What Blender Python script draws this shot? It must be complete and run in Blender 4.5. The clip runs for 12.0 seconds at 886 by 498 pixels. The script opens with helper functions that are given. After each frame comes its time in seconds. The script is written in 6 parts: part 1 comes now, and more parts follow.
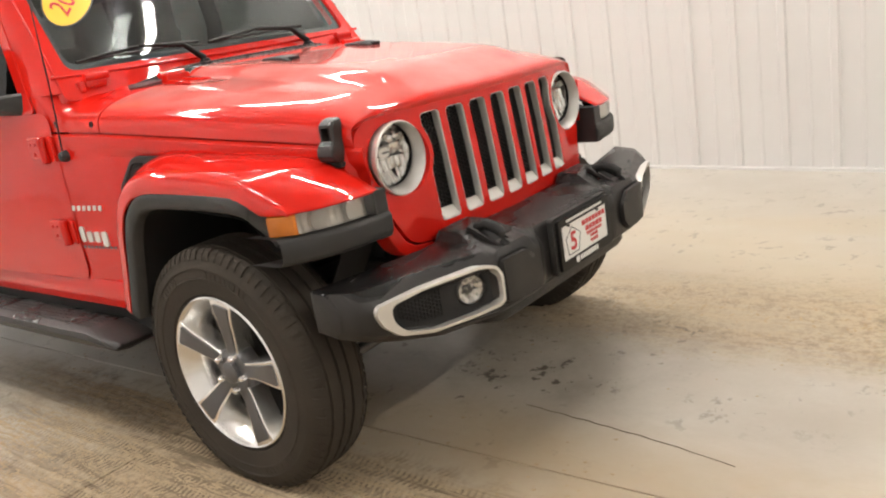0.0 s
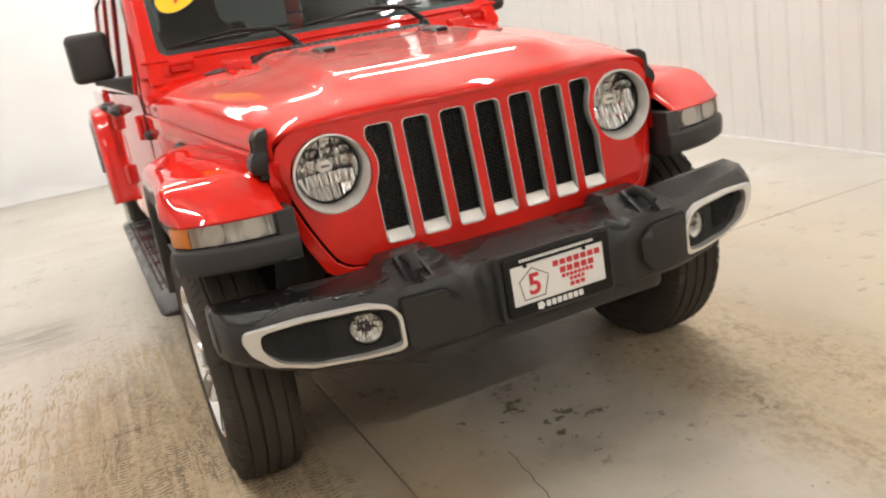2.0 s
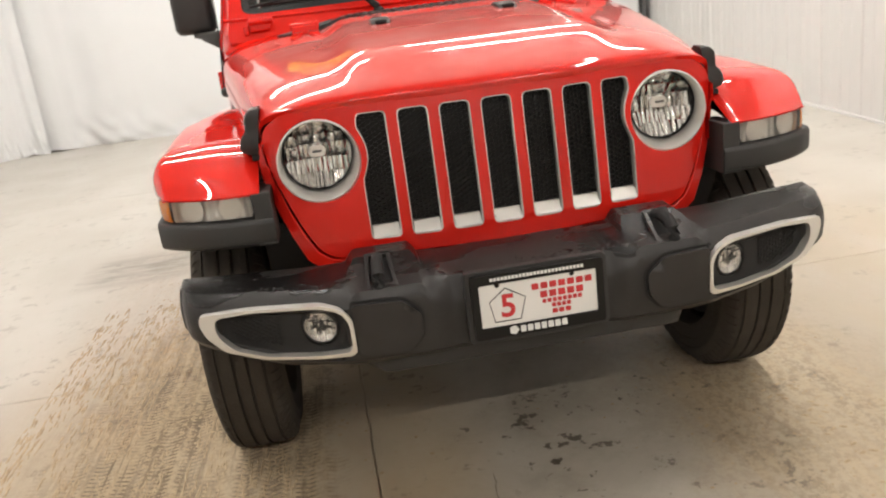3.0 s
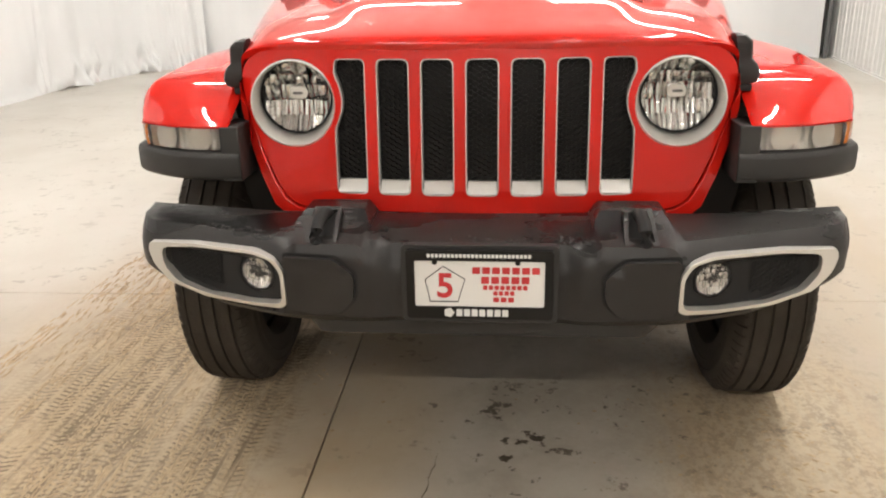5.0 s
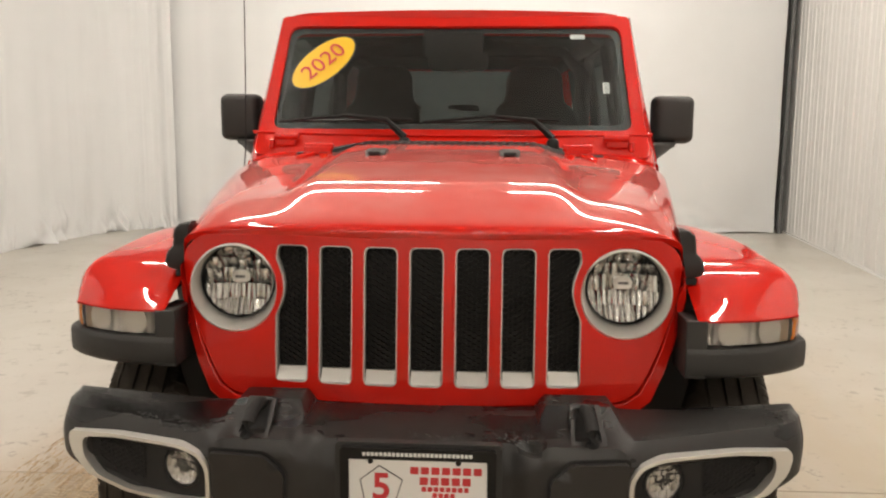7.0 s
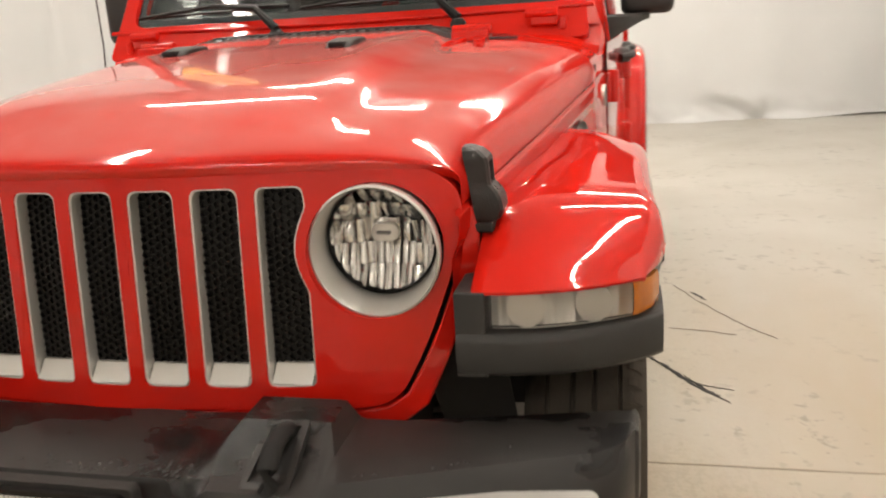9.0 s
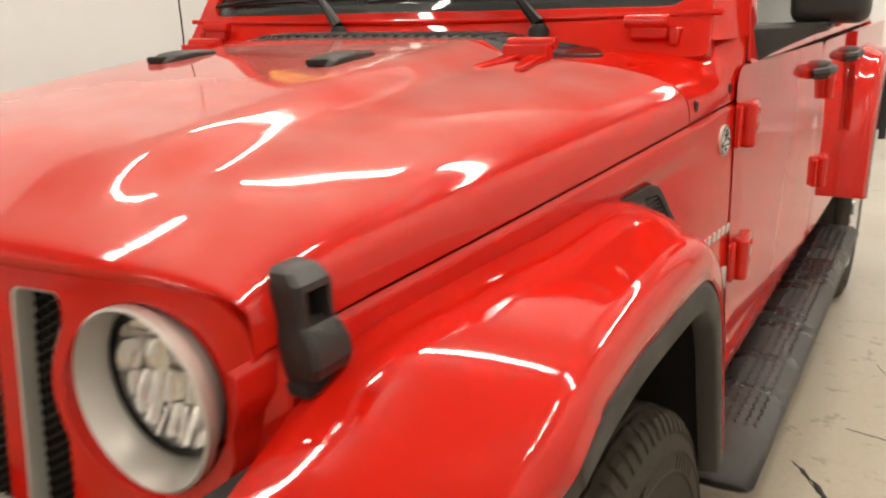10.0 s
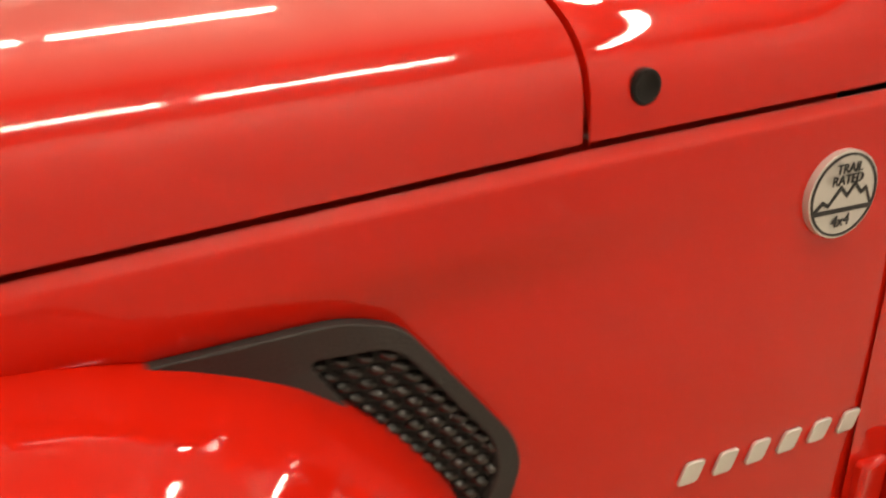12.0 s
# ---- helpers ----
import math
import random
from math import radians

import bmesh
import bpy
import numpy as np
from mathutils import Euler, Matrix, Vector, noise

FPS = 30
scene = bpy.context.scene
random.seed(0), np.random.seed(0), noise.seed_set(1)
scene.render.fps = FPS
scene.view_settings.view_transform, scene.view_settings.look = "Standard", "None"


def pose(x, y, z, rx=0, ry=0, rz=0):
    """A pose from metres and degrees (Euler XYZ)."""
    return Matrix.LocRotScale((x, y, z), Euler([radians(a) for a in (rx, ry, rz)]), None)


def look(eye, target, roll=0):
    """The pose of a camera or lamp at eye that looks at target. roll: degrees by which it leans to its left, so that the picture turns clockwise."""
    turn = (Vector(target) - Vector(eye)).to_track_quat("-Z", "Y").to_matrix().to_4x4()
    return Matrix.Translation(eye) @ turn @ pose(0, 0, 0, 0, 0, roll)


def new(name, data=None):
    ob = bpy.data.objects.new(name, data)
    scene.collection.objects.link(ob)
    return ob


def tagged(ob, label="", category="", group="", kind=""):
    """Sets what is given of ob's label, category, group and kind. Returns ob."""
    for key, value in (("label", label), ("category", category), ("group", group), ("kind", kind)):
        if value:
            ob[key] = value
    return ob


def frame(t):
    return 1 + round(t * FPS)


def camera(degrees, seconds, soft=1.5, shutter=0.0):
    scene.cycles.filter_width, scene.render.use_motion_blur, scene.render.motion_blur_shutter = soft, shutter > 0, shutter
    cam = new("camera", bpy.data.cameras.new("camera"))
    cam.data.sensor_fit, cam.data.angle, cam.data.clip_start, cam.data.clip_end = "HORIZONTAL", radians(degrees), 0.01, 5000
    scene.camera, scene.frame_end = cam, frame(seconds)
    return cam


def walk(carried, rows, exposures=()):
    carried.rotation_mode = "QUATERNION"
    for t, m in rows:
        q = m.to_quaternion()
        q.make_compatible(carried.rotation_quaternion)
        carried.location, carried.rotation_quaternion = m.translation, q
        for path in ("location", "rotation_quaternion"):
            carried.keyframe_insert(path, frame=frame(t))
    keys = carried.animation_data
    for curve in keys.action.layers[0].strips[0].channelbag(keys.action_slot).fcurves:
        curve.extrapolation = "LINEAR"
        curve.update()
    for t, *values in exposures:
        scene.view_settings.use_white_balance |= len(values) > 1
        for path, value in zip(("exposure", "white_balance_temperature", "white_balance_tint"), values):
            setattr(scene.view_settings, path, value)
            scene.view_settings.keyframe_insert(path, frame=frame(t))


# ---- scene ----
cam = camera(56.7, 12.0, soft=2.0, shutter=0.4)
PATH = [
    (0, (-2.132, -1.916, 1.32), (-0.669, -0.666, 0.773), -9.2),
    (0.5, (-1.923, -2.173, 1.323), (-0.602, -0.782, 0.754), -10.5),
    (1, (-1.62, -2.271, 1.305), (-0.442, -0.758, 0.734), -9.4),
    (1.5, (-1.317, -2.385, 1.305), (-0.287, -0.772, 0.726), -10.0),
    (2, (-1.001, -2.443, 1.298), (-0.294, -0.652, 0.757), -10.1),
    (2.5, (-0.691, -2.406, 1.297), (-0.191, -0.553, 0.734), -8.2),
    (3, (-0.39, -2.428, 1.312), (-0.189, -0.527, 0.722), -7.3),
    (5, (0.087, -2.315, 1.267), (-0.096, -0.436, 0.607), -1.2),
    (5.5, (0.092, -2.318, 1.281), (-0.077, -0.392, 0.772), -1.2),
    (6, (0.078, -2.312, 1.305), (-0.164, -0.363, 0.927), -0.5),
    (6.5, (0.082, -2.3, 1.326), (-0.024, -0.319, 1.069), 0.7),
    (8.5, (0.664, -1.774, 1.284), (0.404, 0.146, 0.791), -3.7),
    (9, (0.84, -1.53, 1.281), (0.386, 0.345, 0.754), -3.5),
    (9.5, (0.979, -1.211, 1.306), (0.221, 0.558, 0.761), -2.6),
    (10, (1.14, -0.872, 1.343), (0.123, 0.752, 0.77), -1.7),
    (10.5, (1.172, -0.492, 1.352), (0.017, 1.036, 0.776), -0.7),
    (11, (1.237, -0.143, 1.348), (-0.064, 1.253, 0.748), 1.1),
    (11.5, (1.198, 0.113, 1.317), (-0.387, 1.135, 0.651), -0.7),
    (12, (1.088, 0.335, 1.251), (-0.536, 1.183, 0.449), -0.4),
]
walk(cam, [(t, look(eye, target, roll)) for t, eye, target, roll in PATH],
     [(0.0, 0.18, 6500, 10), (2.0, 0.13, 6500, 10), (3.0, 0.14, 6500, 10), (5.0, 0.26, 6500, 10), (5.5, 0.21, 6500, 10), (6.0, 0.0, 6700, 10), (6.5, -0.22, 6900, 10),
      (8.5, -0.16, 6950, 10), (9.5, -0.08, 7000, 10), (10.0, -0.20, 7150, 10), (10.5, -0.38, 7400, 10), (11.2, -0.40, 7650, 10), (12.0, -0.30, 8000, 10)])

# ---- light ----
world = bpy.data.worlds.new("world")
scene.world = world
world.use_nodes = True
world.node_tree.nodes["Background"].inputs[0].default_value = (0.9, 0.88, 0.84, 1)
world.node_tree.nodes["Background"].inputs[1].default_value = 0.3
scene.view_settings.exposure = 0.0
TUBE_STRENGTH = 96.0

# ---- materials ----
def material(name, colour, rough=0.5, metal=0.0, coat=0.0, var=0.0, scale=8.0, bump=0.0, bump_scale=60.0, rough_var=0.0, **extra):
    m = bpy.data.materials.new(name)
    m.use_nodes = True
    nt = m.node_tree
    p = nt.nodes["Principled BSDF"]
    p.inputs["Base Color"].default_value = (*colour, 1)
    p.inputs["Roughness"].default_value = rough
    p.inputs["Metallic"].default_value = metal
    p.inputs["Coat Weight"].default_value = coat
    p.inputs["Coat Roughness"].default_value = 0.03
    for key, value in extra.items():
        p.inputs[key.replace("_", " ")].default_value = value
    if var or bump or rough_var:
        co = nt.nodes.new("ShaderNodeTexCoord")
    if var or rough_var:
        n1 = nt.nodes.new("ShaderNodeTexNoise")
        n1.inputs["Scale"].default_value = scale
        n1.inputs["Detail"].default_value = 8
        nt.links.new(co.outputs["Object"], n1.inputs["Vector"])
    if var:
        mix = nt.nodes.new("ShaderNodeMix")
        mix.data_type = "RGBA"
        mix.inputs[6].default_value = (*[c * (1 - var) for c in colour], 1)
        mix.inputs[7].default_value = (*[min(1, c * (1 + var)) for c in colour], 1)
        nt.links.new(n1.outputs["Fac"], mix.inputs[0])
        nt.links.new(mix.outputs[2], p.inputs["Base Color"])
    if rough_var:
        mr = nt.nodes.new("ShaderNodeMapRange")
        mr.inputs["From Min"].default_value, mr.inputs["From Max"].default_value = 0.3, 0.7
        mr.inputs["To Min"].default_value, mr.inputs["To Max"].default_value = max(0.02, rough - rough_var), min(1, rough + rough_var)
        nt.links.new(n1.outputs["Fac"], mr.inputs["Value"])
        nt.links.new(mr.outputs[0], p.inputs["Roughness"])
    if bump:
        n2 = nt.nodes.new("ShaderNodeTexNoise")
        n2.inputs["Scale"].default_value = bump_scale
        n2.inputs["Detail"].default_value = 5
        b = nt.nodes.new("ShaderNodeBump")
        b.inputs["Strength"].default_value = bump
        b.inputs["Distance"].default_value = 0.002
        nt.links.new(co.outputs["Object"], n2.inputs["Vector"])
        nt.links.new(n2.outputs["Fac"], b.inputs["Height"])
        nt.links.new(b.outputs[0], p.inputs["Normal"])
    return m


def up_face_haze(m):
    """Paints a thin uneven reflected haze, with dust, on faces that look up."""
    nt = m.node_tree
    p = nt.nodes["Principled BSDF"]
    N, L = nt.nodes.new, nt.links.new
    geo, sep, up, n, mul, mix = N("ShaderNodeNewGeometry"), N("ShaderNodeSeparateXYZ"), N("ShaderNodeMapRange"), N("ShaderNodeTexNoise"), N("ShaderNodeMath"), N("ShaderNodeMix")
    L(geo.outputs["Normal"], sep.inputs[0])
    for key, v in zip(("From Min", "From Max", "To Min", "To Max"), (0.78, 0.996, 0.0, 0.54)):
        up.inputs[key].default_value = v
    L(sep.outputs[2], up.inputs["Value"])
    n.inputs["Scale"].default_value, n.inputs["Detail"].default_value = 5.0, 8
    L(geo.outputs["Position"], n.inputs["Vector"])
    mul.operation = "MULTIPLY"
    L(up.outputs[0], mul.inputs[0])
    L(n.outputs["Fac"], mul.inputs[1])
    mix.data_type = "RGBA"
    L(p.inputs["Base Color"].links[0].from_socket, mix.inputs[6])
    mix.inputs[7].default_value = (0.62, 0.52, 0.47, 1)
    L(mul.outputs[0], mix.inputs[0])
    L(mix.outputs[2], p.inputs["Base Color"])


def red_paint(name):
    return material(name, (0.59, 0.0125, 0.0065), 0.4, 0.0, 1.0, var=0.03, scale=3, rough_var=0.05, Specular_IOR_Level=0.0, Coat_IOR=1.5, Coat_Roughness=0.03)


# the bonnet's copy carries the hall's reflected haze, and dust, in its colour
RED, HAZED_RED = red_paint("red_paint"), red_paint("hazed_red_paint")
up_face_haze(HAZED_RED)
HAZED_RED.node_tree.nodes["Principled BSDF"].inputs["Coat Roughness"].default_value = 0.055
HAZED_RED.node_tree.nodes["Principled BSDF"].inputs["Coat IOR"].default_value = 1.62
# the same paint with a stronger coat reflection, so the wings look paler
WING_RED = red_paint("wing_red_paint")
for key, value in (("Coat IOR", 1.57), ("Coat Roughness", 0.045)):
    WING_RED.node_tree.nodes["Principled BSDF"].inputs[key].default_value = value
PLASTIC = material("black_plastic", (0.034, 0.0325, 0.031), 0.5, var=0.35, scale=9, bump=0.35, bump_scale=500, rough_var=0.12, Specular_IOR_Level=0.35)
GLOSSBLACK = material("gloss_black", (0.012, 0.0108, 0.010), 0.36, var=0.2, Specular_IOR_Level=0.18)
def moulded_plastic():
    """Grained dark plastic with damp, dark, shinier patches."""
    m = material("bumper_plastic", (0.0215, 0.0192, 0.0178), 0.5, var=0.3, scale=9, bump=0.35, bump_scale=500, Specular_IOR_Level=0.38)
    nt = m.node_tree
    p = nt.nodes["Principled BSDF"]
    co = nt.nodes.new("ShaderNodeTexCoord")
    mp = nt.nodes.new("ShaderNodeMapping")
    mp.inputs["Scale"].default_value = (3.2, 7.0, 7.0)
    n = nt.nodes.new("ShaderNodeTexNoise")
    n.inputs["Scale"].default_value, n.inputs["Detail"].default_value = 1.0, 4
    r = nt.nodes.new("ShaderNodeMapRange")
    for k, v in zip(("From Min", "From Max"), (0.50, 0.55)):
        r.inputs[k].default_value = v
    geo = nt.nodes.new("ShaderNodeNewGeometry")
    sep = nt.nodes.new("ShaderNodeSeparateXYZ")
    nt.links.new(geo.outputs["Normal"], sep.inputs[0])
    up = nt.nodes.new("ShaderNodeMapRange")
    up.inputs["From Min"].default_value, up.inputs["From Max"].default_value = 0.45, 0.7
    nt.links.new(sep.outputs[2], up.inputs["Value"])
    mul = nt.nodes.new("ShaderNodeMath")
    mul.operation = "MULTIPLY"
    nt.links.new(co.outputs["Object"], mp.inputs[0])
    nt.links.new(mp.outputs[0], n.inputs["Vector"])
    nt.links.new(n.outputs["Fac"], r.inputs["Value"])
    nt.links.new(r.outputs[0], mul.inputs[0])
    nt.links.new(up.outputs[0], mul.inputs[1])
    mix = nt.nodes.new("ShaderNodeMix")
    mix.data_type = "RGBA"
    was = p.inputs["Base Color"].links[0].from_socket
    nt.links.new(was, mix.inputs[6])
    mix.inputs[7].default_value = (0.010, 0.009, 0.009, 1)
    nt.links.new(mul.outputs[0], mix.inputs[0])
    nt.links.new(mix.outputs[2], p.inputs["Base Color"])
    rr = nt.nodes.new("ShaderNodeMapRange")
    rr.inputs["To Min"].default_value, rr.inputs["To Max"].default_value = 0.40, 0.10
    nt.links.new(mul.outputs[0], rr.inputs["Value"])
    nt.links.new(rr.outputs[0], p.inputs["Roughness"])
    return m


BUMPER = moulded_plastic()
# near-black for black parts; on recess floors it stands for their shade
DARK = material("dark_cavity", (0.0115, 0.0105, 0.010), 0.8, var=0.2)
RUBBER = material("tyre_rubber", (0.047, 0.0385, 0.030), 0.85, var=0.6, scale=7, bump=0.8, bump_scale=140, rough_var=0.1, Specular_IOR_Level=0.25)
SATIN = material("satin_silver", (0.70, 0.68, 0.64), 0.42, 0.6, var=0.05, scale=20)
ALLOY = material("polished_alloy", (0.86, 0.85, 0.83), 0.24, 0.9, var=0.03, scale=12)
GREYPAINT = material("grey_wheel_paint", (0.10, 0.10, 0.105), 0.35, 0.5, 0.4, var=0.1)
STEEL = material("dull_steel", (0.18, 0.175, 0.17), 0.5, 0.8, var=0.3, scale=30)
REFLECTOR = material("lamp_reflector", (0.77, 0.75, 0.72), 0.13, 0.85, var=0.04, scale=60)
LAMPSILVER = material("silvered_lamp_backing", (0.66, 0.63, 0.59), 0.38, 0.6, var=0.04, scale=40)
FOGMIRROR = material("fog_lamp_mirror", (0.66, 0.63, 0.59), 0.18, 0.7, var=0.06, scale=60)
CHROME = material("chrome", (0.8, 0.8, 0.8), 0.06, 1.0)
GLASS = material("clear_glass", (1, 1, 1), 0.02, Transmission_Weight=1.0, IOR=1.25)
WATER = material("water", (0.05, 0.05, 0.05), 0.03, Specular_IOR_Level=0.5)
VENTGLOSS = material("shiny_black_mesh", (0.014, 0.012, 0.011), 0.22, var=0.2, Specular_IOR_Level=0.6)
TINT = material("tinted_glass", (0.075, 0.09, 0.09), 0.03, Transmission_Weight=1.0, IOR=1.3)
WINDSCREEN = material("windscreen_glass", (0.52, 0.56, 0.55), 0.02, Transmission_Weight=1.0, IOR=1.5)
AMBER = material("amber_plastic", (0.75, 0.22, 0.02), 0.12, Transmission_Weight=0.35, var=0.15, scale=60)
SEAT = material("seat_cloth", (0.018, 0.017, 0.016), 0.8, var=0.3, scale=40)
WHITEPLATE = material("plate_white", (0.78, 0.77, 0.74), 0.35, var=0.03)
REDINK = material("red_ink", (0.55, 0.03, 0.035), 0.5)
BLACKINK = material("black_ink", (0.02, 0.02, 0.02), 0.5)
WHITEINK = material("white_ink", (0.75, 0.75, 0.73), 0.5)
YELLOW = material("yellow_vinyl", (0.85, 0.52, 0.02), 0.35, var=0.04)
WALLPAINT = material("white_panel_steel", (0.63, 0.62, 0.60), 0.42, var=0.03, scale=2, bump=0.05, bump_scale=30)
CLOTH = material("white_curtain_cloth", (0.70, 0.705, 0.705), 0.7, var=0.03, scale=3, bump=0.1, bump_scale=120)
CEIL = material("dull_ceiling", (0.33, 0.322, 0.31), 0.7, var=0.1, scale=2)
LAMPWHITE = material("white_lamp_housing", (0.80, 0.79, 0.77), 0.5, var=0.03, scale=4)
MUD = material("dried_mud", (0.40, 0.30, 0.185), 0.9, var=0.45, scale=30)
CRACK = material("crack_dirt", (0.13, 0.10, 0.07), 0.8, var=0.4, scale=60)
TAR = material("tar", (0.02, 0.017, 0.014), 0.6, var=0.3, scale=40)
GAPGREY = material("gap_grey", (0.10, 0.10, 0.10), 0.5, var=0.2)
TUBE = bpy.data.materials.new("tube_glow")
TUBE.use_nodes = True
TUBE.node_tree.nodes["Principled BSDF"].inputs["Emission Color"].default_value = (1.0, 0.96, 0.905, 1)
TUBE.node_tree.nodes["Principled BSDF"].inputs["Emission Strength"].default_value = TUBE_STRENGTH


def concrete():
    """Pale smooth concrete with brown wheel dirt in two lanes, dark oil spots and fine grain."""
    m = bpy.data.materials.new("concrete")
    m.use_nodes = True
    nt = m.node_tree
    p = nt.nodes["Principled BSDF"]
    N, L = nt.nodes.new, nt.links.new
    geo = N("ShaderNodeNewGeometry")
    sep = N("ShaderNodeSeparateXYZ")
    L(geo.outputs["Position"], sep.inputs[0])

    def noise_at(scale, detail=6, stretch=None, rough=0.55):
        n = N("ShaderNodeTexNoise")
        n.inputs["Scale"].default_value, n.inputs["Detail"].default_value, n.inputs["Roughness"].default_value = scale, detail, rough
        if stretch:
            mp = N("ShaderNodeMapping")
            mp.inputs["Scale"].default_value = stretch
            L(geo.outputs["Position"], mp.inputs[0])
            L(mp.outputs[0], n.inputs["Vector"])
        else:
            L(geo.outputs["Position"], n.inputs["Vector"])
        return n.outputs["Fac"]

    def ramp(v, a, b, lo=0.0, hi=1.0):
        r = N("ShaderNodeMapRange")
        r.interpolation_type = "SMOOTHSTEP"
        for k, x in zip(("From Min", "From Max", "To Min", "To Max"), (a, b, lo, hi)):
            r.inputs[k].default_value = x
        L(v, r.inputs["Value"])
        return r.outputs[0]

    def op(kind, a, b):
        n = N("ShaderNodeMath")
        n.operation = kind
        for i, v in enumerate((a, b)):
            if isinstance(v, (int, float)):
                n.inputs[i].default_value = v
            else:
                L(v, n.inputs[i])
        return n.outputs[0]

    def blend(fac, a, b):
        n = N("ShaderNodeMix")
        n.data_type = "RGBA"
        L(fac, n.inputs[0])
        for i, v in ((6, a), (7, b)):
            if isinstance(v, tuple):
                n.inputs[i].default_value = (*v, 1)
            else:
                L(v, n.inputs[i])
        return n.outputs[2]

    x, y = sep.outputs[0], sep.outputs[1]
    cloud = ramp(noise_at(0.9, 5, None, 0.55), 0.3, 0.72)
    mottled = blend(cloud, (0.485, 0.457, 0.40), (0.545, 0.52, 0.467))
    speck = ramp(noise_at(55, 3), 0.35, 0.75)
    mottled = blend(op("MULTIPLY", speck, 0.10), mottled, (0.40, 0.36, 0.30))
    def band(v, a0, a1, b1, b0):
        return op("MULTIPLY", ramp(v, a0, a1), ramp(v, b0, b1))

    fine = op("MULTIPLY", op("SUBTRACT", noise_at(9, 5), 0.5), 0.25)
    xf = op("ADD", x, fine)
    left = op("MULTIPLY", band(xf, -1.62, -1.22, -0.66, -0.52), ramp(op("ADD", y, op("MULTIPLY", op("ADD", x, 1.0), -1.6)), 2.2, 0.5, 0.3, 1.0))
    right = op("MULTIPLY", band(xf, 0.30, 0.62, 0.98, 1.35), ramp(y, 0.9, -0.1, 0.15, 0.75))
    far = op("MULTIPLY", band(x, -1.9, -1.5, -1.1, -0.9), 0.25)
    lanes = op("MULTIPLY", op("MAXIMUM", op("MAXIMUM", left, right), far), ramp(y, 4.5, 1.6, 0.25, 1.0))
    streak = ramp(noise_at(6, 8, (6.0, 0.5, 1.0), 0.7), 0.35, 0.65)
    grit = ramp(noise_at(46, 5, (1.0, 0.7, 1.0), 0.75), 0.44, 0.60)
    sand = op("MULTIPLY", lanes, ramp(streak, 0.0, 1.0, 0.55, 1.0))
    dirt = op("MULTIPLY", op("MULTIPLY", lanes, grit), ramp(noise_at(2.2, 4, (2.0, 0.6, 1)), 0.35, 0.6, 0.35, 1.0))
    # slanted rows of tread blocks, pressed into the mud along the lanes
    wob = op("MULTIPLY", op("SUBTRACT", noise_at(7, 3), 0.5), 0.10)
    rib = op("ABSOLUTE", op("SUBTRACT", op("FRACT", op("ADD", op("MULTIPLY", x, 11.0), wob), 0.0), 0.5), 0.0)
    row = op("SINE", op("MULTIPLY", op("ADD", op("ADD", y, op("MULTIPLY", rib, 0.030)), op("MULTIPLY", wob, 0.14)), 285.0), 0.0)
    tread = op("MULTIPLY", ramp(row, -0.1, 0.7), ramp(rib, 0.05, 0.14))
    fresh = op("MULTIPLY", band(op("ADD", x, op("MULTIPLY", y, 0.01)), -0.87, -0.855, -0.685, -0.67), ramp(y, 0.1, -0.1))
    broken = ramp(noise_at(5.5, 5, (1.6, 0.6, 1), 0.65), 0.34, 0.52)
    prints = op("MULTIPLY", tread, op("MAXIMUM", op("MULTIPLY", fresh, 0.9), op("MULTIPLY", op("MAXIMUM", left, op("MULTIPLY", right, 0.12)), broken)))
    lines = ramp(noise_at(1.0, 5, (40.0, 1.6, 1.0), 0.6), 0.48, 0.60)
    prints = op("MAXIMUM", prints, op("MULTIPLY", op("MULTIPLY", lines, left), ramp(noise_at(2.0, 3, (1.5, 0.5, 1)), 0.35, 0.55, 0.25, 0.9)))
    prints = op("MULTIPLY", prints, ramp(y, 3.2, 1.2))
    front = op("MULTIPLY", ramp(noise_at(1.2, 8, (1, 0.6, 1), 0.7), 0.22, 0.62), ramp(y, 1.4, -0.3, 0.05, 0.8))
    front = op("MULTIPLY", front, op("SUBTRACT", 1.0, op("MULTIPLY", band(x, -0.5, -0.2, 0.4, 0.6), ramp(y, 0.2, -0.4, 0.0, 0.42))))
    front = op("MULTIPLY", front, ramp(x, 1.7, 0.8, 0.35, 1.0))
    c = blend(front, mottled, (0.29, 0.225, 0.15))
    warm = op("MULTIPLY", op("MULTIPLY", band(x, -1.9, -1.2, -0.3, 0.0), ramp(y, 1.6, 0.5)), ramp(noise_at(1.6, 8, None, 0.65), 0.3, 0.65, 0.4, 0.85))
    c = blend(warm, c, (0.42, 0.315, 0.19))
    tan = op("MULTIPLY", op("MULTIPLY", band(x, 0.5, 0.9, 1.9, 2.8), ramp(y, 3.6, 0.8)), ramp(noise_at(1.3, 6, (1.6, 0.5, 1), 0.6), 0.3, 0.65, 0.25, 0.75))
    c = blend(tan, c, (0.46, 0.385, 0.265))
    c = blend(sand, c, (0.43, 0.325, 0.20))
    c = blend(op("MULTIPLY", dirt, 0.65), c, (0.16, 0.112, 0.066))
    c = blend(op("MULTIPLY", op("MULTIPLY", prints, ramp(streak, 0.0, 1.0, 0.45, 1.0)), 0.9), c, (0.105, 0.072, 0.040))
    # browner blotches and more spots under and ahead of the car's nose
    nose_zone = op("MULTIPLY", band(x, -0.45, 0.0, 0.5, 0.75), band(y, -1.2, -0.5, 0.9, 1.6))
    patch = op("MULTIPLY", nose_zone, ramp(noise_at(3.2, 8, None, 0.7), 0.40, 0.70))
